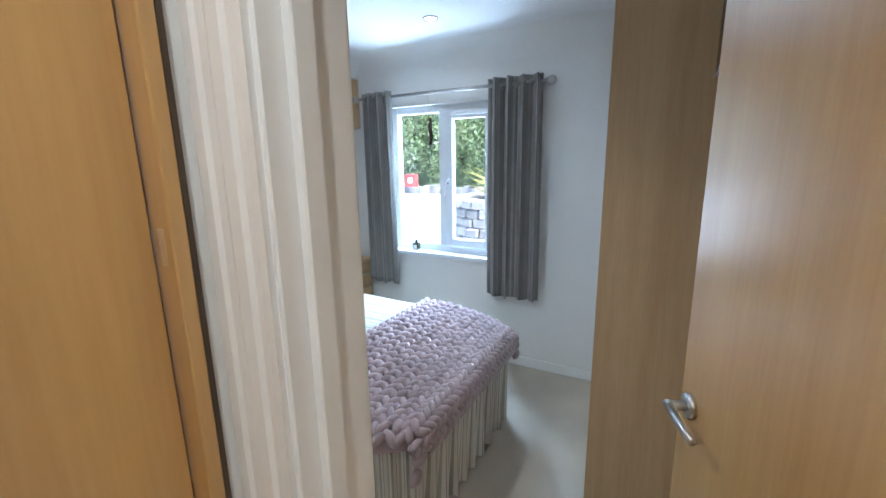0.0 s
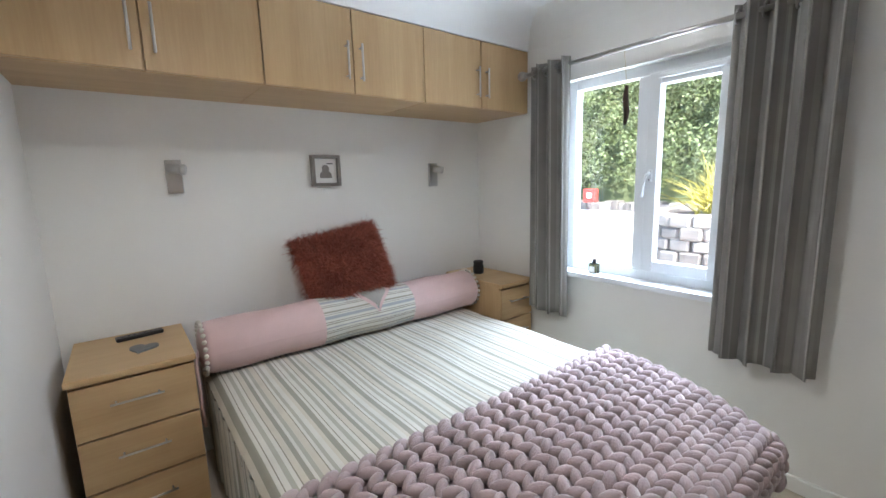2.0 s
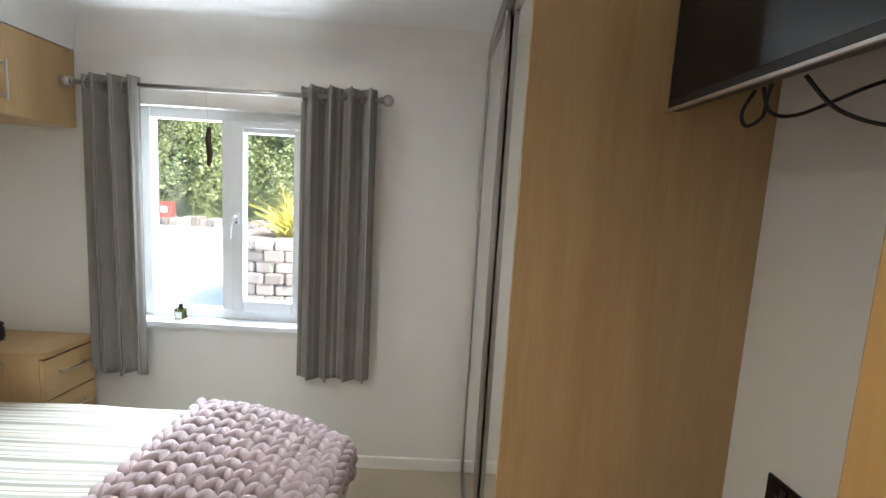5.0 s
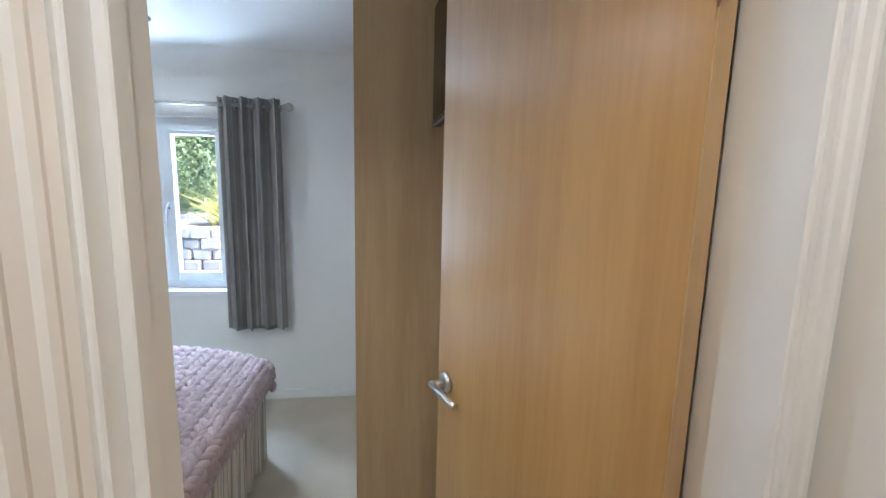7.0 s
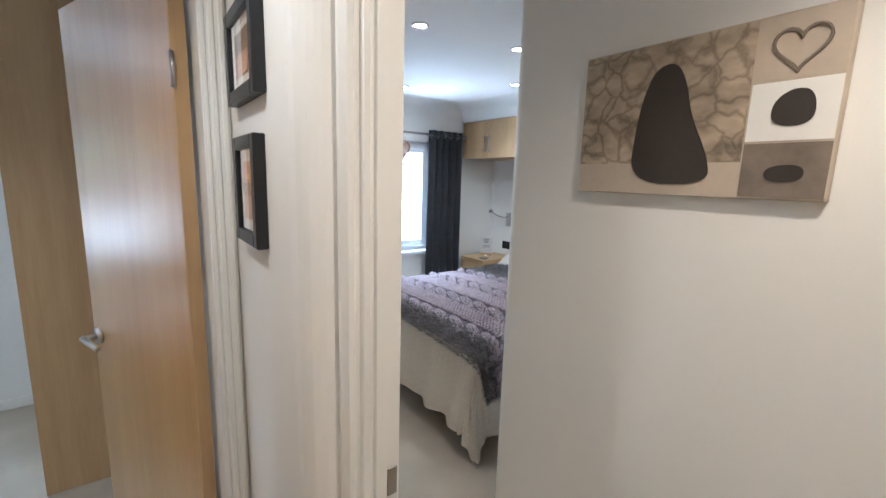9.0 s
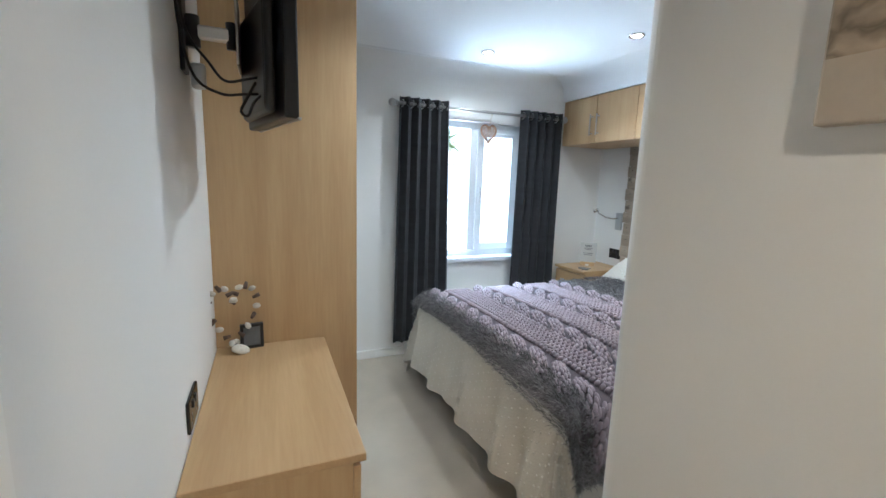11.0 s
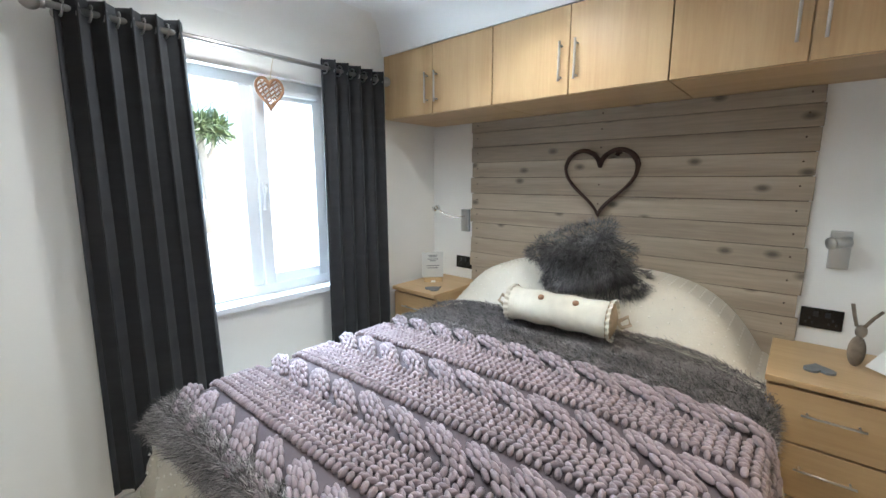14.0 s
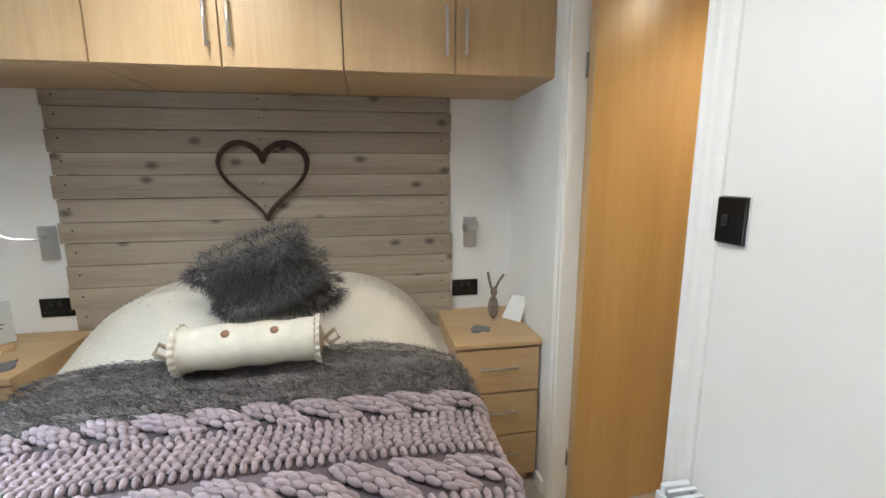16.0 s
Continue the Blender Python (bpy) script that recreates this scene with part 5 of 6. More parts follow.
def double_socket(x, y, z, s):
    w = thing("double_socket", "black nickel double power socket on the wall", "socket", (x, y, z), group="power sockets")
    part("plate", boxm((min(0, s * 0.009), max(0, s * 0.009), -0.066, 0.066, -0.042, 0.042), bevel=0.003, segs=2), M_NICKELB, w)
    for k in (-1, 1):
        part("rocker", boxm((min(s * 0.009, s * 0.013), max(s * 0.009, s * 0.013), k * 0.018 - 0.008, k * 0.018 + 0.008, 0.008, 0.03), bevel=0.002), M_BLACK, w)
        for dy, dz in ((0, -0.002), (-0.011, -0.02), (0.011, -0.02)):
            part("slot", boxm((min(s * 0.0085, s * 0.0095), max(s * 0.0085, s * 0.0095), k * 0.036 + dy - 0.003, k * 0.036 + dy + 0.003, dz - 0.005, dz + 0.005)), M_BLACK, w)


double_socket(X2, 0.897, 0.80, -1)
double_socket(X2, 2.74, 0.80, -1)
double_socket(XB, 1.145, 0.785, 1)
double_socket(XA, 1.725, 0.84, -1)
sw = thing("light_switch", "black nickel light switch plate with one rocker", "light switch", (2.57, YS, 1.28))
part("plate", boxm((-0.045, 0.045, 0, 0.009, -0.045, 0.045), bevel=0.003, segs=2), M_NICKELB, sw)
part("rim", boxm((-0.047, 0.047, 0, 0.004, -0.047, 0.047), bevel=0.001), M_CHROME, sw, "thin chrome rim")
part("rocker", boxm((-0.008, 0.008, 0.009, 0.013, -0.011, 0.011), bevel=0.002), M_BLACK, sw)

rad = thing("radiator", "white panel radiator with slotted top grille", "radiator", (2.27, YS + 0.02, 0.12))
part("front_panel", boxm((-0.28, 0.30, 0.075, 0.085, 0, 0.58), bevel=0.004, segs=2), M_UPVC, rad)
part("back_panel", boxm((-0.28, 0.30, 0.0, 0.01, 0, 0.58), bevel=0.004), M_UPVC, rad)
part("side_cover", boxm((0.285, 0.30, 0.010, 0.075, 0.01, 0.595), bevel=0.002), M_UPVC, rad)
part("side_cover", boxm((-0.28, -0.265, 0.010, 0.075, 0.01, 0.595), bevel=0.002), M_UPVC, rad)
for k in range(28):
    part("grille_bar", boxm((-0.262 + k * 0.0197, -0.254 + k * 0.0197, 0.010, 0.075, 0.588, 0.594)), M_UPVC, rad)
part("valve_pipe", cylm((0.26, 0.04, -0.12), (0.26, 0.04, 0.02), 0.008), M_CHROME, rad)
part("valve_pipe", cylm((-0.24, 0.04, -0.12), (-0.24, 0.04, 0.02), 0.008), M_CHROME, rad)


# ---- televisions ----
def television(at, turn, w, h, label, bulge=0.05):
    """Screen looks along local -x; origin at the middle."""
    t = thing("television", label, "television", at, turn)
    part("casing", boxm((0, 0.035, -w / 2, w / 2, -h / 2, h / 2), bevel=0.006, segs=2), M_BLACK, t)
    part("back_housing", boxm((0.035, 0.035 + bulge, -w * 0.36, w * 0.36, -h * 0.46, h * 0.22), bevel=0.018, segs=3), M_BLACK, t)
    part("screen", boxm((-0.0015, 0, -w / 2 + 0.012, w / 2 - 0.012, -h / 2 + 0.022, h / 2 - 0.012)), M_SCREEN, t, "dark switched-off glossy screen")
    part("trim_strip", boxm((-0.004, 0.004, -w / 2, w / 2, -h / 2 - 0.003, -h / 2 + 0.004), bevel=0.001), M_NICKEL, t, "thin silver lower trim")
    return t


tv1 = television((0.475, 1.60, 1.915), 4, 0.50, 0.43, "black flat television on a swivel wall bracket")
br1 = thing("tv_bracket", "black swivel television wall bracket", "bracket", (XA, 1.58, 1.93))
part("wall_plate", boxm((-0.012, 0, -0.05, 0.05, -0.1, 0.1), bevel=0.003), M_BLACK, br1)
part("arm", boxm((-0.20, -0.012, -0.02, 0.02, -0.02, 0.02), bevel=0.004), M_BLACK, br1)
part("screen_plate", boxm((-0.215, -0.205, -0.09, 0.09, -0.09, 0.09), bevel=0.002), M_BLACK, br1)
M_CABLE = mat("black_cable", (0.01, 0.01, 0.01), 0.5, vary=0.1, bump=0)


def cable(points, r=0.0035):
    c = thing("cable", "thin black hanging television cable", "cable")
    pts = [Vector(p) for p in points]
    dense = []
    for i in range(len(pts) - 1):
        p0, p1, p2, p3 = pts[max(0, i - 1)], pts[i], pts[i + 1], pts[min(len(pts) - 1, i + 2)]
        for k in range(8):
            t = k / 8
            dense.append(0.5 * ((2 * p1) + (p2 - p0) * t + (2 * p0 - 5 * p1 + 4 * p2 - p3) * t * t + (3 * p1 - p0 - 3 * p2 + p3) * t ** 3))
    dense.append(pts[-1])
    part("lead", tubem(dense, r, 8), M_CABLE, c, smooth=True)


cable([(0.56, 1.70, 1.72), (0.58, 1.70, 1.675), (0.62, 1.68, 1.67), (0.66, 1.60, 1.70), (0.72, 1.55, 1.73), (XA, 1.52, 1.78)])
cable([(0.57, 1.62, 1.72), (0.62, 1.60, 1.66), (0.68, 1.55, 1.63), (0.74, 1.52, 1.67), (0.75, 1.52, 1.74), (XA, 1.50, 1.80)])
cable([(0.56, 1.72, 1.72), (0.55, 1.735, 1.68), (0.565, 1.74, 1.655), (0.58, 1.72, 1.67), (0.57, 1.70, 1.70), (0.56, 1.68, 1.72)])

tv2 = television((1.072, 1.30, 1.74), 193, 0.42, 0.42, "black flat television on a jointed wall arm", 0.03)
br2 = thing("tv_bracket", "grey jointed television wall arm", "bracket", (XB, 1.36, 1.77))
part("wall_plate", boxm((0, 0.012, -0.035, 0.035, -0.11, 0.10), bevel=0.003), M_BLACK, br2)
part("knuckle", cylm((0.03, 0, -0.04), (0.03, 0, 0.04), 0.018), M_BLACK, br2, smooth=True)
part("arm", boxm((0.03, 0.125, -0.012, 0.012, -0.018, 0.018), bevel=0.005), M_STEEL, br2, "grey metal arm")
part("knuckle", cylm((0.125, 0, -0.035), (0.125, 0, 0.035), 0.014), M_BLACK, br2, smooth=True)
part("screen_plate", boxm((0.139, 0.146, -0.08, 0.05, -0.09, 0.09), bevel=0.002), M_STEEL, br2)
part("cover_cap", boxm((0.012, 0.05, 0.04, 0.075, -0.14, -0.07), bevel=0.008, segs=2), M_LAMP, br2, "small grey socket cover")
cable([(XB + 0.01, 1.24, 1.90), (XB + 0.02, 1.20, 1.75), (XB + 0.05, 1.17, 1.62), (0.94, 1.18, 1.585), (0.99, 1.19, 1.59), (1.03, 1.22, 1.60)])
cable([(XB + 0.01, 1.26, 1.90), (XB + 0.03, 1.22, 1.74), (XB + 0.08, 1.20, 1.66), (0.95, 1.20, 1.62), (1.0, 1.20, 1.63), (1.04, 1.24, 1.65)])
cable([(1.02, 1.18, 1.62), (1.0, 1.17, 1.58), (0.985, 1.16, 1.545), (1.0, 1.16, 1.535), (1.015, 1.17, 1.57), (1.04, 1.2, 1.6)])


# ---- pictures ----
M_FRAMEB = mat("black_frame", (0.012, 0.013, 0.016), 0.35, vary=0.1, bump=0.02)
M_MOUNT = mat("white_mount", (0.78, 0.77, 0.74), 0.8, vary=0.02, bump=0)
M_GREYF = mat("grey_wood_frame", (0.22, 0.20, 0.18), 0.6, vary=0.15, bump=0.1)


def flat_print(name, parent, x, s, rects, label=""):
    """Thin printed areas on a face that looks along x: (y0, y1, z0, z1, material)."""
    for i, (y0, y1, z0, z1, m) in enumerate(rects):
        xo = x + s * 0.0006 * (i + 1)
        part(name, boxm((min(x, xo), max(x, xo), y0, y1, z0, z1)), m, parent, label if i == 0 else "")


SUN1 = mat("print_orange_sky", (0.55, 0.20, 0.10), 0.5, vary=0.25, scale=14, stretch=(1, 1, 5), bump=0)
SUN2 = mat("print_dusk_sea", (0.22, 0.10, 0.085), 0.5, vary=0.4, scale=18, stretch=(1, 1, 4), bump=0)
SUN3 = mat("print_pink_sand", (0.50, 0.27, 0.20), 0.5, vary=0.2, scale=10, stretch=(1, 1, 3), bump=0)
SUN4 = mat("print_dark_land", (0.05, 0.03, 0.03), 0.5, vary=0.3, bump=0)
SUN5 = mat("print_sun", (0.85, 0.65, 0.25), 0.5, vary=0.05, bump=0)


def framed_print(y0, y1, z0, z1, inner, label, group):
    """Black box frame with white mount on the hall wall."""
    f = thing("picture_frame", label, "picture frame", group=group)
    x0, x1 = XA - 0.022, XA
    b = 0.026
    part("frame", boxm((x0, x1, y0, y0 + b, z0, z1), (x0, x1, y1 - b, y1, z0, z1), (x0, x1, y0 + b, y1 - b, z0, z0 + b), (x0, x1, y0 + b, y1 - b, z1 - b, z1), bevel=0.002), M_FRAMEB, f)
    part("mount", boxm((x1 - 0.010, x1 - 0.002, y0 + b, y1 - b, z0 + b, z1 - b)), M_MOUNT, f, "white card mount")
    m = 0.022
    a, c, d, e = y0 + b + m, y1 - b - m, z0 + b + m, z1 - b - m
    h = e - d
    flat_print("print", f, x1 - 0.010, -1, [(a, c, d, e, SUN3), (a, c, d + h * 0.45, e, SUN1), (a, c, d + h * 0.42, d + h * 0.60, SUN2), (a, c, d + h * 0.58, d + h * 0.63, SUN4), ((a + c) / 2 - 0.012, (a + c) / 2 + 0.006, d + h * 0.70, d + h * 0.78, SUN5)] if inner else [(a, c, d, e, SUN2), (a, c, d + h * 0.5, e, SUN4), (a + 0.03, c - 0.02, d, d + h * 0.5, SUN3)], "small sunset seascape print")
    g = part("glazing", boxm((x0 + 0.005, x0 + 0.007, y0 + b, y1 - b, z0 + b, z1 - b)), M_GLASS, f, "picture glass")
    g.visible_shadow = False


framed_print(0.272, 0.502, 1.64, 1.815, False, "small black framed sunset photograph on the hall wall", "hall pictures")
framed_print(0.295, 0.475, 1.365, 1.575, True, "small black framed sunset photograph on the hall wall", "hall pictures")

M_SEPIA = mat("print_sepia_rock", (0.36, 0.29, 0.21), 0.7, vary=0.5, scale=9, stretch=(1, 1, 2), fine=30, bump=0)
nt = M_SEPIA.node_tree
cells = nt.nodes.new("ShaderNodeTexVoronoi")
cells.feature, cells.inputs["Scale"].default_value = "DISTANCE_TO_EDGE", 15.0
warp = nt.nodes.new("ShaderNodeTexNoise")
warp.inputs["Scale"].default_value, warp.inputs["Detail"].default_value = 7.0, 4.0
wsum = nt.nodes.new("ShaderNodeVectorMath")
wsum.operation = "MULTIPLY_ADD"
wsum.inputs[1].default_value = (0.16, 0.16, 0.16)
co = nt.nodes.new("ShaderNodeTexCoord")
nt.links.new(co.outputs["Object"], warp.inputs["Vector"])
nt.links.new(warp.outputs["Color"], wsum.inputs[0])
nt.links.new(co.outputs["Object"], wsum.inputs[2])
nt.links.new(wsum.outputs[0], cells.inputs["Vector"])
crack = nt.nodes.new("ShaderNodeMapRange")
crack.inputs[1].default_value, crack.inputs[2].default_value, crack.inputs[3].default_value, crack.inputs[4].default_value = 0.0, 0.12, 0.62, 1.12
nt.links.new(cells.outputs["Distance"], crack.inputs[0])
shade = nt.nodes.new("ShaderNodeVectorMath")
shade.operation = "SCALE"
old = nt.nodes["Principled BSDF"].inputs["Base Color"].links[0].from_socket
nt.links.new(old, shade.inputs[0])
nt.links.new(crack.outputs[0], shade.inputs["Scale"])
nt.links.new(shade.outputs[0], nt.nodes["Principled BSDF"].inputs["Base Color"])
M_SEPIA2 = mat("print_sepia_sand", (0.50, 0.43, 0.34), 0.7, vary=0.12, scale=7, fine=60, bump=0)
M_SEPIA3 = mat("print_sepia_dark", (0.035, 0.028, 0.024), 0.7, vary=0.2, bump=0)
M_SEPIA4 = mat("print_sepia_mid", (0.20, 0.165, 0.13), 0.7, vary=0.3, scale=12, bump=0)
can = thing("canvas_print", "sepia beach photograph collage printed on stretched canvas", "canvas print")
cy0, cy1, cz0, cz1, cxf = -0.285, 0.318, 1.479, 1.876, XE - 0.03
part("canvas", boxm((cxf, XE - 0.001, cy0, cy1, cz0, cz1), bevel=0.004, segs=2), M_SEPIA2, can)
ysp = cy1 - 0.44
flat_print("print", can, cxf, -1, [(ysp, cy1 - 0.004, cz0 + 0.085, cz1 - 0.004, M_SEPIA), (cy0 + 0.004, ysp - 0.004, cz0 + 0.26, cz1 - 0.004, M_SEPIA2), (cy0 + 0.004, ysp - 0.004, cz0 + 0.13, cz0 + 0.255, M_MOUNT), (cy0 + 0.004, ysp - 0.004, cz0 + 0.006, cz0 + 0.125, M_SEPIA4)], "sepia rock and sand photograph panel")


def dark_shape(outline):
    for _ in range(3):
        outline = [(p[0] * k + q[0] * (1 - k), p[1] * k + q[1] * (1 - k)) for p, q in zip(outline, outline[1:] + outline[:1]) for k in (0.75, 0.25)]
    return polym(outline, "x", cxf - 0.005, cxf - 0.0032)


yb = ysp + 0.17
part("print", dark_shape([(yb + 0.10, cz0 + 0.03), (yb + 0.09, cz0 + 0.19), (yb + 0.075, cz0 + 0.27), (yb + 0.05, cz0 + 0.33), (yb + 0.0, cz0 + 0.34), (yb - 0.03, cz0 + 0.29), (yb - 0.05, cz0 + 0.20), (yb - 0.10, cz0 + 0.10), (yb - 0.11, cz0 + 0.03)]), M_SEPIA3, can, "plain dark rounded shape on the sand")
part("print", dark_shape([(ysp - 0.05, cz0 + 0.16), (ysp - 0.045, cz0 + 0.21), (ysp - 0.08, cz0 + 0.24), (ysp - 0.12, cz0 + 0.23), (ysp - 0.125, cz0 + 0.16)]), M_SEPIA3, can)
part("print", dark_shape([(ysp - 0.05, cz0 + 0.04), (ysp - 0.05, cz0 + 0.075), (ysp - 0.12, cz0 + 0.08), (ysp - 0.12, cz0 + 0.04)]), M_SEPIA3, can)
hp2 = [(cxf - 0.004, (cy0 + ysp) / 2 + heart2d(i * math.tau / 40, 0.095, 0.09)[0], cz0 + 0.315 + heart2d(i * math.tau / 40, 0.095, 0.09)[1]) for i in range(40)]
part("print", tubem(hp2, 0.0035, 6, True), M_SEPIA4, can, "heart drawn in sand")

pic = thing("box_frame", "small grey box frame with a plain dark motif", "picture frame")
py0, py1, pz0, pz1, px = 1.775, 1.94, 1.312, 1.482, X1
part("frame", boxm((px, px + 0.032, py0, py0 + 0.018, pz0, pz1), (px, px + 0.032, py1 - 0.018, py1, pz0, pz1), (px, px + 0.032, py0 + 0.018, py1 - 0.018, pz0, pz0 + 0.018), (px, px + 0.032, py0 + 0.018, py1 - 0.018, pz1 - 0.018, pz1), bevel=0.002), M_GREYF, pic)
part("mount", boxm((px + 0.002, px + 0.010, py0 + 0.018, py1 - 0.018, pz0 + 0.018, pz1 - 0.018)), M_MOUNT, pic, "white card mount")
ym, zm = (py0 + py1) / 2, (pz0 + pz1) / 2
part("motif", polym([(ym - 0.035, zm - 0.04), (ym + 0.035, zm - 0.04), (ym + 0.03, zm - 0.012), (ym + 0.018, zm - 0.004), (ym + 0.02, zm + 0.02), (ym + 0.008, zm + 0.032), (ym - 0.008, zm + 0.032), (ym - 0.02, zm + 0.02), (ym - 0.018, zm - 0.004), (ym - 0.03, zm - 0.012)], "x", px + 0.010, px + 0.016), M_GREYF, pic, "plain dark grey rounded shape")
part("caption", boxm((px + 0.010, px + 0.0108, ym + 0.01, ym + 0.045, zm + 0.036, zm + 0.042)), M_BLACK, pic)


# ---- small things ----
rem = thing("remote_control", "slim black remote control on the bedside chest", "remote control", (-2.22, 0.93, 0.69), 8)
part("body", boxm((-0.022, 0.022, -0.085, 0.085, 0, 0.016), bevel=0.005, segs=2), M_BLACK, rem)
for k in range(6):
    part("button", boxm((-0.008, 0.008, -0.065 + k * 0.02, -0.055 + k * 0.02, 0.0158, 0.0175), bevel=0.001), M_NICKELB, rem)
M_SLATE = mat("grey_slate", (0.16, 0.165, 0.17), 0.6, vary=0.2, scale=20, bump=0.3)


def slate(at, turn, size):
    h = thing("slate_heart", "grey slate heart coaster lying flat", "coaster", at, turn, group="slate hearts")
    part("slab", polym([heart2d(i * math.tau / 32, size, size) for i in range(32)], "z", 0, 0.008), M_SLATE, h)


slate((-2.03, 0.93, 0.69), 70, 0.10)
slate((3.58, 0.90, 0.69), 100, 0.09)
slate((3.52, 2.69, 0.69), 80, 0.10)

pot = thing("black_jar", "small black candle jar on the bedside chest", "jar", (-2.12, 2.83, 0.69))
part("jar", lathem([(0.005, 0), (0.034, 0), (0.037, 0.02), (0.036, 0.055), (0.030, 0.07), (0.036, 0.075), (0.03, 0.088), (0.01, 0.092)], 24), M_BLACK, pot, smooth=True)

dif = thing("reed_diffuser", "amber glass reed diffuser bottle on the window board", "reed diffuser", (-1.36, 3.03, 0.775))
M_AMBER = glass("amber_glass", (0.22, 0.20, 0.08), 0.05)
part("bottle", boxm((-0.024, 0.024, -0.022, 0.022, 0, 0.062), bevel=0.006, segs=3), M_AMBER, dif, "square smoky glass bottle", True)
part("label", boxm((-0.016, 0.016, -0.0232, -0.0222, 0.012, 0.045)), M_MOUNT, dif, "pale paper label")
part("collar", cylm((0, 0, 0.062), (0, 0, 0.085), 0.012), M_BLACK, dif, "black neck collar", True)
M_REED = mat("pale_reed", (0.55, 0.45, 0.28), 0.8, bump=0)
for k, (dx, dy) in enumerate(((-0.03, 0.01), (0.035, 0.0), (0.06, -0.012), (-0.012, -0.01), (0.018, 0.012))):
    part("reed", cylm((0, 0, 0.06), (dx, dy, 0.225), 0.0016, seg=6), M_REED, dif)

drop = thing("driftwood_pendant", "narrow driftwood pendant hanging in the window", "pendant", (-1.185, 2.985, 1.575))
part("stick", tubem([(0, 0, 0), (0.006, 0, 0.06), (-0.003, 0, 0.13), (0.002, 0, 0.19)], 0.009, 8, taper=lambda t: 0.5 + 1.2 * math.sin(math.pi * (0.1 + 0.8 * t))), M_TWIG, drop, smooth=True)
part("cord", cylm((0.002, 0, 0.185), (0, -0.03, 0.345), 0.0012, seg=6), M_REED, drop)

# pierced heart hanging in the other window
M_PLY = mat("pierced_brown_wood", (0.28, 0.15, 0.08), 0.7, vary=0.2, bump=0.2)
hh = thing("hanging_heart", "pierced brown wooden heart hanging in the window", "hanging ornament", (2.685, 2.99, 1.765))
part("rim", tubem([(heart2d(i * math.tau / 48, 0.135, 0.145)[0], 0, heart2d(i * math.tau / 48, 0.135, 0.145)[1]) for i in range(48)], 0.007, 8, True), M_PLY, hh, smooth=True)
rh = random.Random(6)
for k in range(7):
    y = -0.048 + k * 0.017
    w = 0.058 * min(1, (y + 0.075) / 0.07)
    part("scroll", tubem([(-w + 2 * w * i / 16, 0, y + 0.008 * math.sin(i * 1.6 + k)) for i in range(17)], 0.0042, 6), M_PLY, hh, smooth=True)
part("cord", cylm((0, 0, 0.055), (0.0, -0.055, 0.165), 0.0012, seg=6), M_REED, hh)

# sign and tea-light on the far bedside chest
M_GREYC = mat("grey_white_card", (0.55, 0.55, 0.53), 0.5, vary=0.05, bump=0)
sg = thing("table_sign", "small clear-framed sign card standing on the bedside chest", "sign", (3.66, 2.83, 0.69), -42)
part("card", boxm((-0.07, 0.07, -0.004, 0.004, 0.03, 0.20), bevel=0.001), M_GREYC, sg)
part("base", boxm((-0.06, 0.06, -0.025, 0.025, 0, 0.03), bevel=0.004), M_OAKY, sg, "pale wooden base")
for k, (w, z) in enumerate(((0.03, 0.155), (0.025, 0.145), (0.035, 0.13), (0.02, 0.118), (0.042, 0.085), (0.036, 0.07))):
    part("caption_bar", boxm((-w, w, 0.004, 0.0048, z + 0.02, z + 0.026)), M_SLATE, sg)
    part("caption_bar", boxm((-w, w, -0.0048, -0.004, z + 0.02, z + 0.026)), M_SLATE, sg)
part("heart", polym([heart2d(i * math.tau / 24, 0.03, 0.03) for i in range(24)], "y", -0.03, -0.0255), M_MOUNT, sg)

# woven rabbit ornament and a leaning card
M_STRAW = mat("grey_straw", (0.20, 0.16, 0.12), 0.9, vary=0.4, scale=40, bump=0.5)
rb = thing("ornament", "small grey straw ornament with two long upright tips", "ornament", (3.70, 0.80, 0.69))
part("figure", add_ball(add_ball(tubem([(0, -0.01, 0.15), (0.005, -0.03, 0.185), (0.0, -0.05, 0.215)], 0.006, 6, bm=tubem([(0, 0.01, 0.15), (0.0, 0.02, 0.19), (0.0, 0.028, 0.23)], 0.006, 6)), (0, 0, 0.058), (0.022, 0.025, 0.058)), (0.004, -0.004, 0.132), (0.016, 0.017, 0.024)), M_STRAW, rb, smooth=True)
cd = thing("paper_card", "white folded paper tag leaning on the ornament", "card", (3.61, 0.745, 0.69), -108)
part("sheet", polym([(-0.042, 0.0), (-0.034, 0.12), (0.034, 0.145), (0.044, 0.015)], "y", -0.002, 0.0), M_MOUNT, cd)
cd.children[0].matrix_basis = pose(0, 0, 0.016, -32, 24, 0)

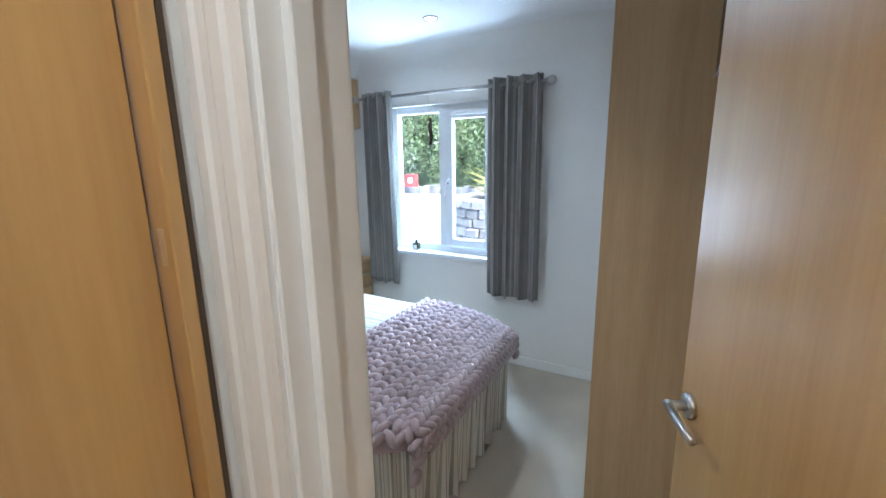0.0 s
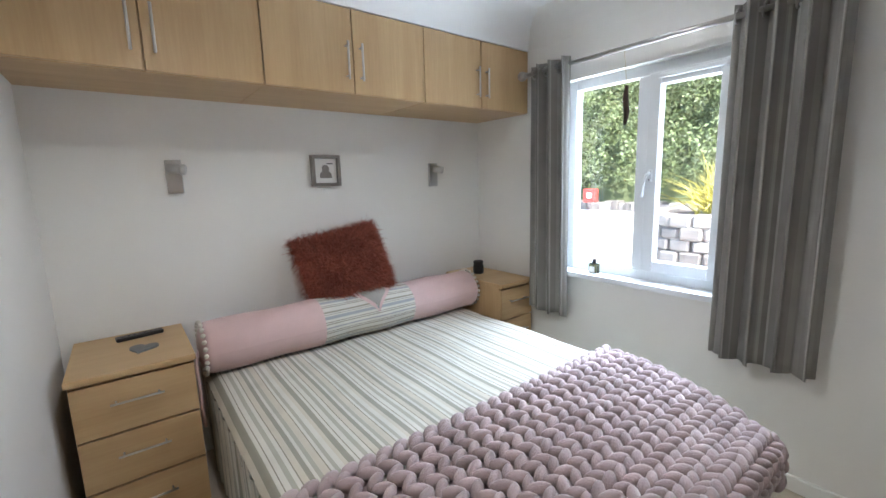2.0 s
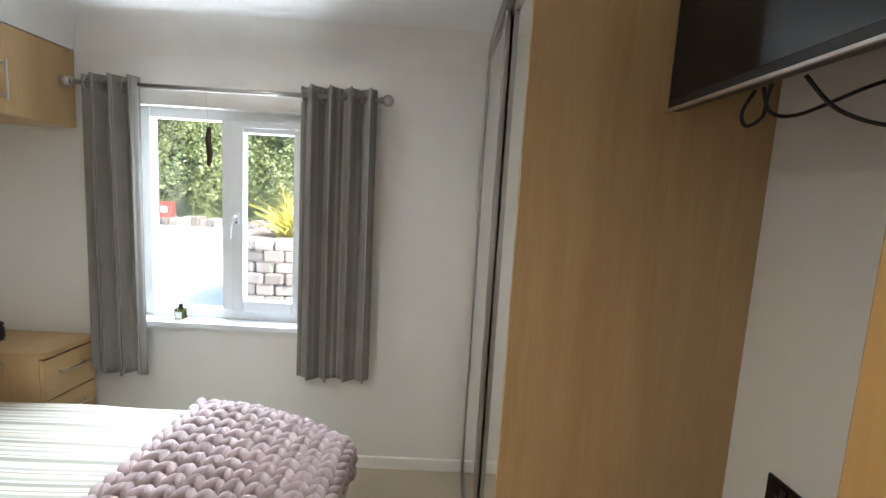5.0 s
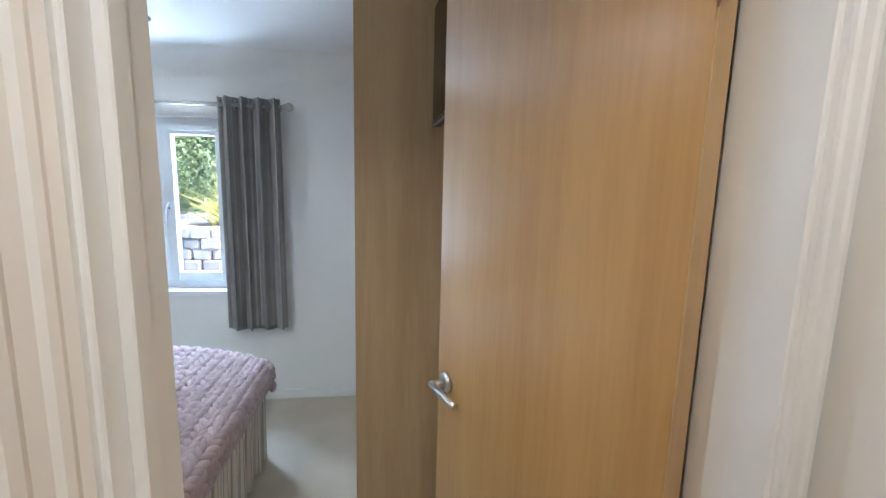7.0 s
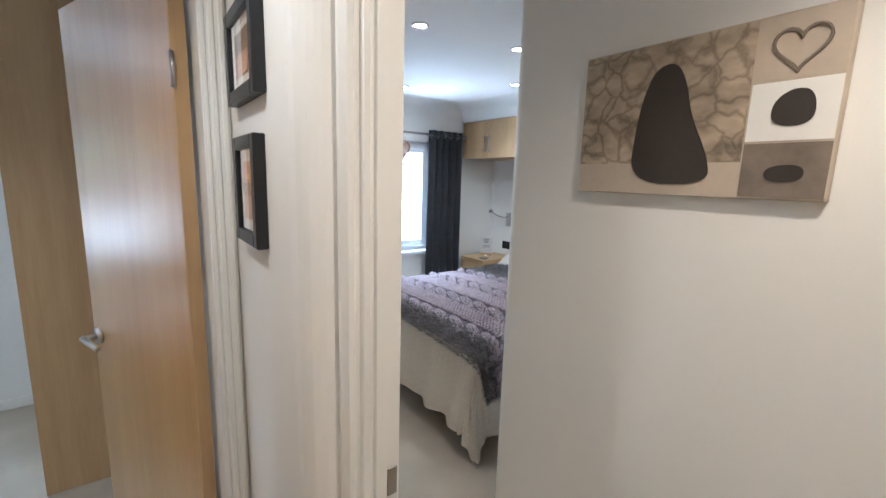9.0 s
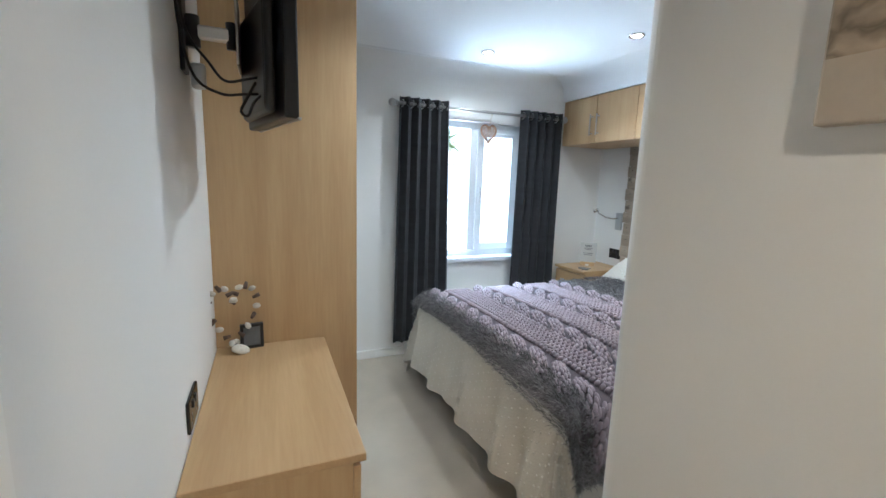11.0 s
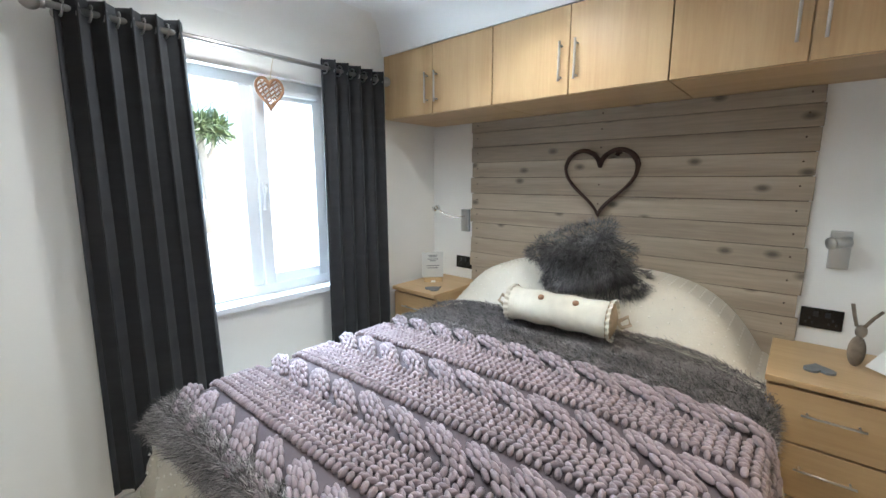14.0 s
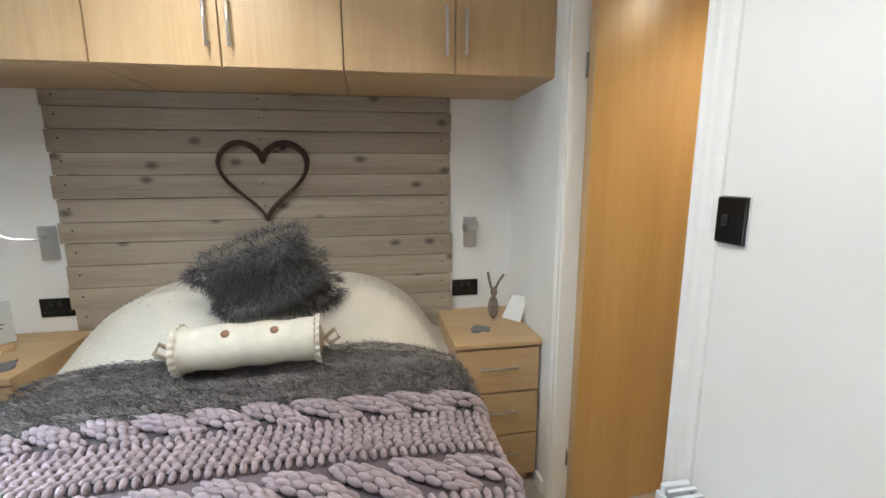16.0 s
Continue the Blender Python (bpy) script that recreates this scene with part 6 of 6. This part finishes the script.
# shell heart and small black frame on the low chest
M_SHELL = mat("pale_shell", (0.62, 0.58, 0.50), 0.5, vary=0.2, scale=30, bump=0.2, rand=0.2)
M_DRIFT = mat("dark_driftwood", (0.10, 0.065, 0.045), 0.85, vary=0.4, scale=20, bump=0.5)
sh = thing("shell_heart", "heart wreath of pale shells and dark driftwood", "ornament", (0.905, 1.68, 0.845), 20)
rsd = random.Random(2)
for i in range(26):
    t = i * math.tau / 26
    x, z = heart2d(t, 0.175, 0.25)
    if i % 2:
        b = add_ball(bmesh.new(), (x, rsd.uniform(-0.01, 0.01), z), (0.016, 0.012, 0.010), 10, 6, Euler((rsd.uniform(-1, 1), rsd.uniform(-1, 1), rsd.uniform(-1, 1))).to_matrix().to_4x4())
        part("shell", b, M_SHELL, sh, smooth=True)
    else:
        a = Vector((x, 0, z))
        d = Vector((rsd.uniform(-1, 1), rsd.uniform(-0.6, 0.6), rsd.uniform(-1, 1))).normalized() * 0.013
        part("driftwood", cylm(a - d, a + d, 0.009, 0.006, 8), M_DRIFT, sh, smooth=True)
part("large_shell", add_ball(bmesh.new(), (0.015, -0.02, -0.122), (0.035, 0.028, 0.016), 12, 8, Euler((0.2, 0.3, 0)).to_matrix().to_4x4()), M_SHELL, sh, smooth=True)
bf = thing("photo_frame", "tiny black standing photo frame on the chest", "photo frame", (0.965, 1.705, 0.71), 8)
part("frame", boxm((-0.042, -0.030, -0.008, 0.008, 0, 0.10), (0.030, 0.042, -0.008, 0.008, 0, 0.10), (-0.030, 0.030, -0.008, 0.008, 0, 0.012), (-0.030, 0.030, -0.008, 0.008, 0.088, 0.10), bevel=0.001), M_FRAMEB, bf)
part("picture", boxm((-0.030, 0.030, -0.002, 0.004, 0.012, 0.088)), M_SLATE, bf, "plain grey print")

# grey fur cushion and cream bolster on the bed
fc = thing("fur_cushion", "dark grey faux fur cushion lying on the pillows", "cushion")
fm = Matrix.Translation((3.59, 1.765, 0.945)) @ Euler((radians(22), radians(30), radians(180))).to_matrix().to_4x4()
M_FURD = mat("charcoal_faux_fur", (0.115, 0.108, 0.106), 0.7, vary=0.5, scale=9, fine=30, bump=0, rand=0.8, island=True)
core = grid_mesh("cushion_core", cushion_core(0.20, 0.165, 0.075), 24, 48, M_FURD, fc)
core.matrix_basis = fm
pts, nor = cushion_pts(0.205, 0.17, 0.08, 14000, 5)
pts = [Vector(p) + Vector(n) * 0.05 * max(0.0, math.sin(p[2] * 48 + 0.9)) for p, n in zip(pts, nor)]
f2 = blades("fur", pts, nor, 0.05, 0.0015, M_FURD, fc, lean=(0, 0, -0.3), messy=0.5, label="tufted dark fur pile")
f2.matrix_basis = fm
f2["kind"] = "stuff"

M_PRINTC = mat("cream_printed_linen", (0.66, 0.61, 0.50), 0.9, vary=0.12, scale=22, fine=300, bump=0.3)
M_TAN = mat("tan_gathered_linen", (0.36, 0.28, 0.19), 0.9, vary=0.2, scale=40, bump=0.4)
cb = thing("small_bolster", "cream printed bolster cushion with buttons and tied ends", "bolster", (3.385, 1.80, 0.768), 4)
L2, R2 = 0.225, 0.078
grid_mesh("cover", lambda u, v: ((R2 + 0.003 * math.sin(20 * u)) * math.cos(v * math.tau), -L2 + 2 * L2 * u, (R2 + 0.003 * math.sin(20 * u)) * math.sin(v * math.tau)), 24, 32, M_PRINTC, cb)
for s in (-1, 1):
    def ruff(u, v, s=s):
        r = R2 * (1 - u) ** 0.8 + 0.012
        r *= 1 + 0.06 * math.sin(v * math.tau * 18) * (0.3 + u)
        return (r * math.cos(v * math.tau), s * (L2 + 0.03 * u), r * math.sin(v * math.tau))
    grid_mesh("gathered_end", ruff, 8, 72, M_TAN, cb, "tan gathered end")
    grid_mesh("frill", lambda u, v, s=s: ((R2 + 0.004 + 0.008 * u + 0.004 * math.sin(v * math.tau * 20)) * math.cos(v * math.tau), s * (L2 - 0.004 + 0.022 * u), (R2 + 0.004 + 0.008 * u + 0.004 * math.sin(v * math.tau * 20)) * math.sin(v * math.tau)), 4, 120, M_PRINTC, cb, "cream frill")
    part("bow", tubem([(0, s * (L2 + 0.03), 0.0), (0.0, s * (L2 + 0.07), 0.03), (-0.01, s * (L2 + 0.085), 0.0), (-0.01, s * (L2 + 0.05), -0.02), (0, s * (L2 + 0.03), 0)], 0.008, 8), M_TAN, cb, smooth=True)
for y in (-0.09, 0.07):
    part("button", cylm((-R2 * 0.62, y, R2 * 0.80), (-R2 * 0.66, y, R2 * 0.86), 0.014, seg=20), M_PLY, cb, "round wooden button", True)
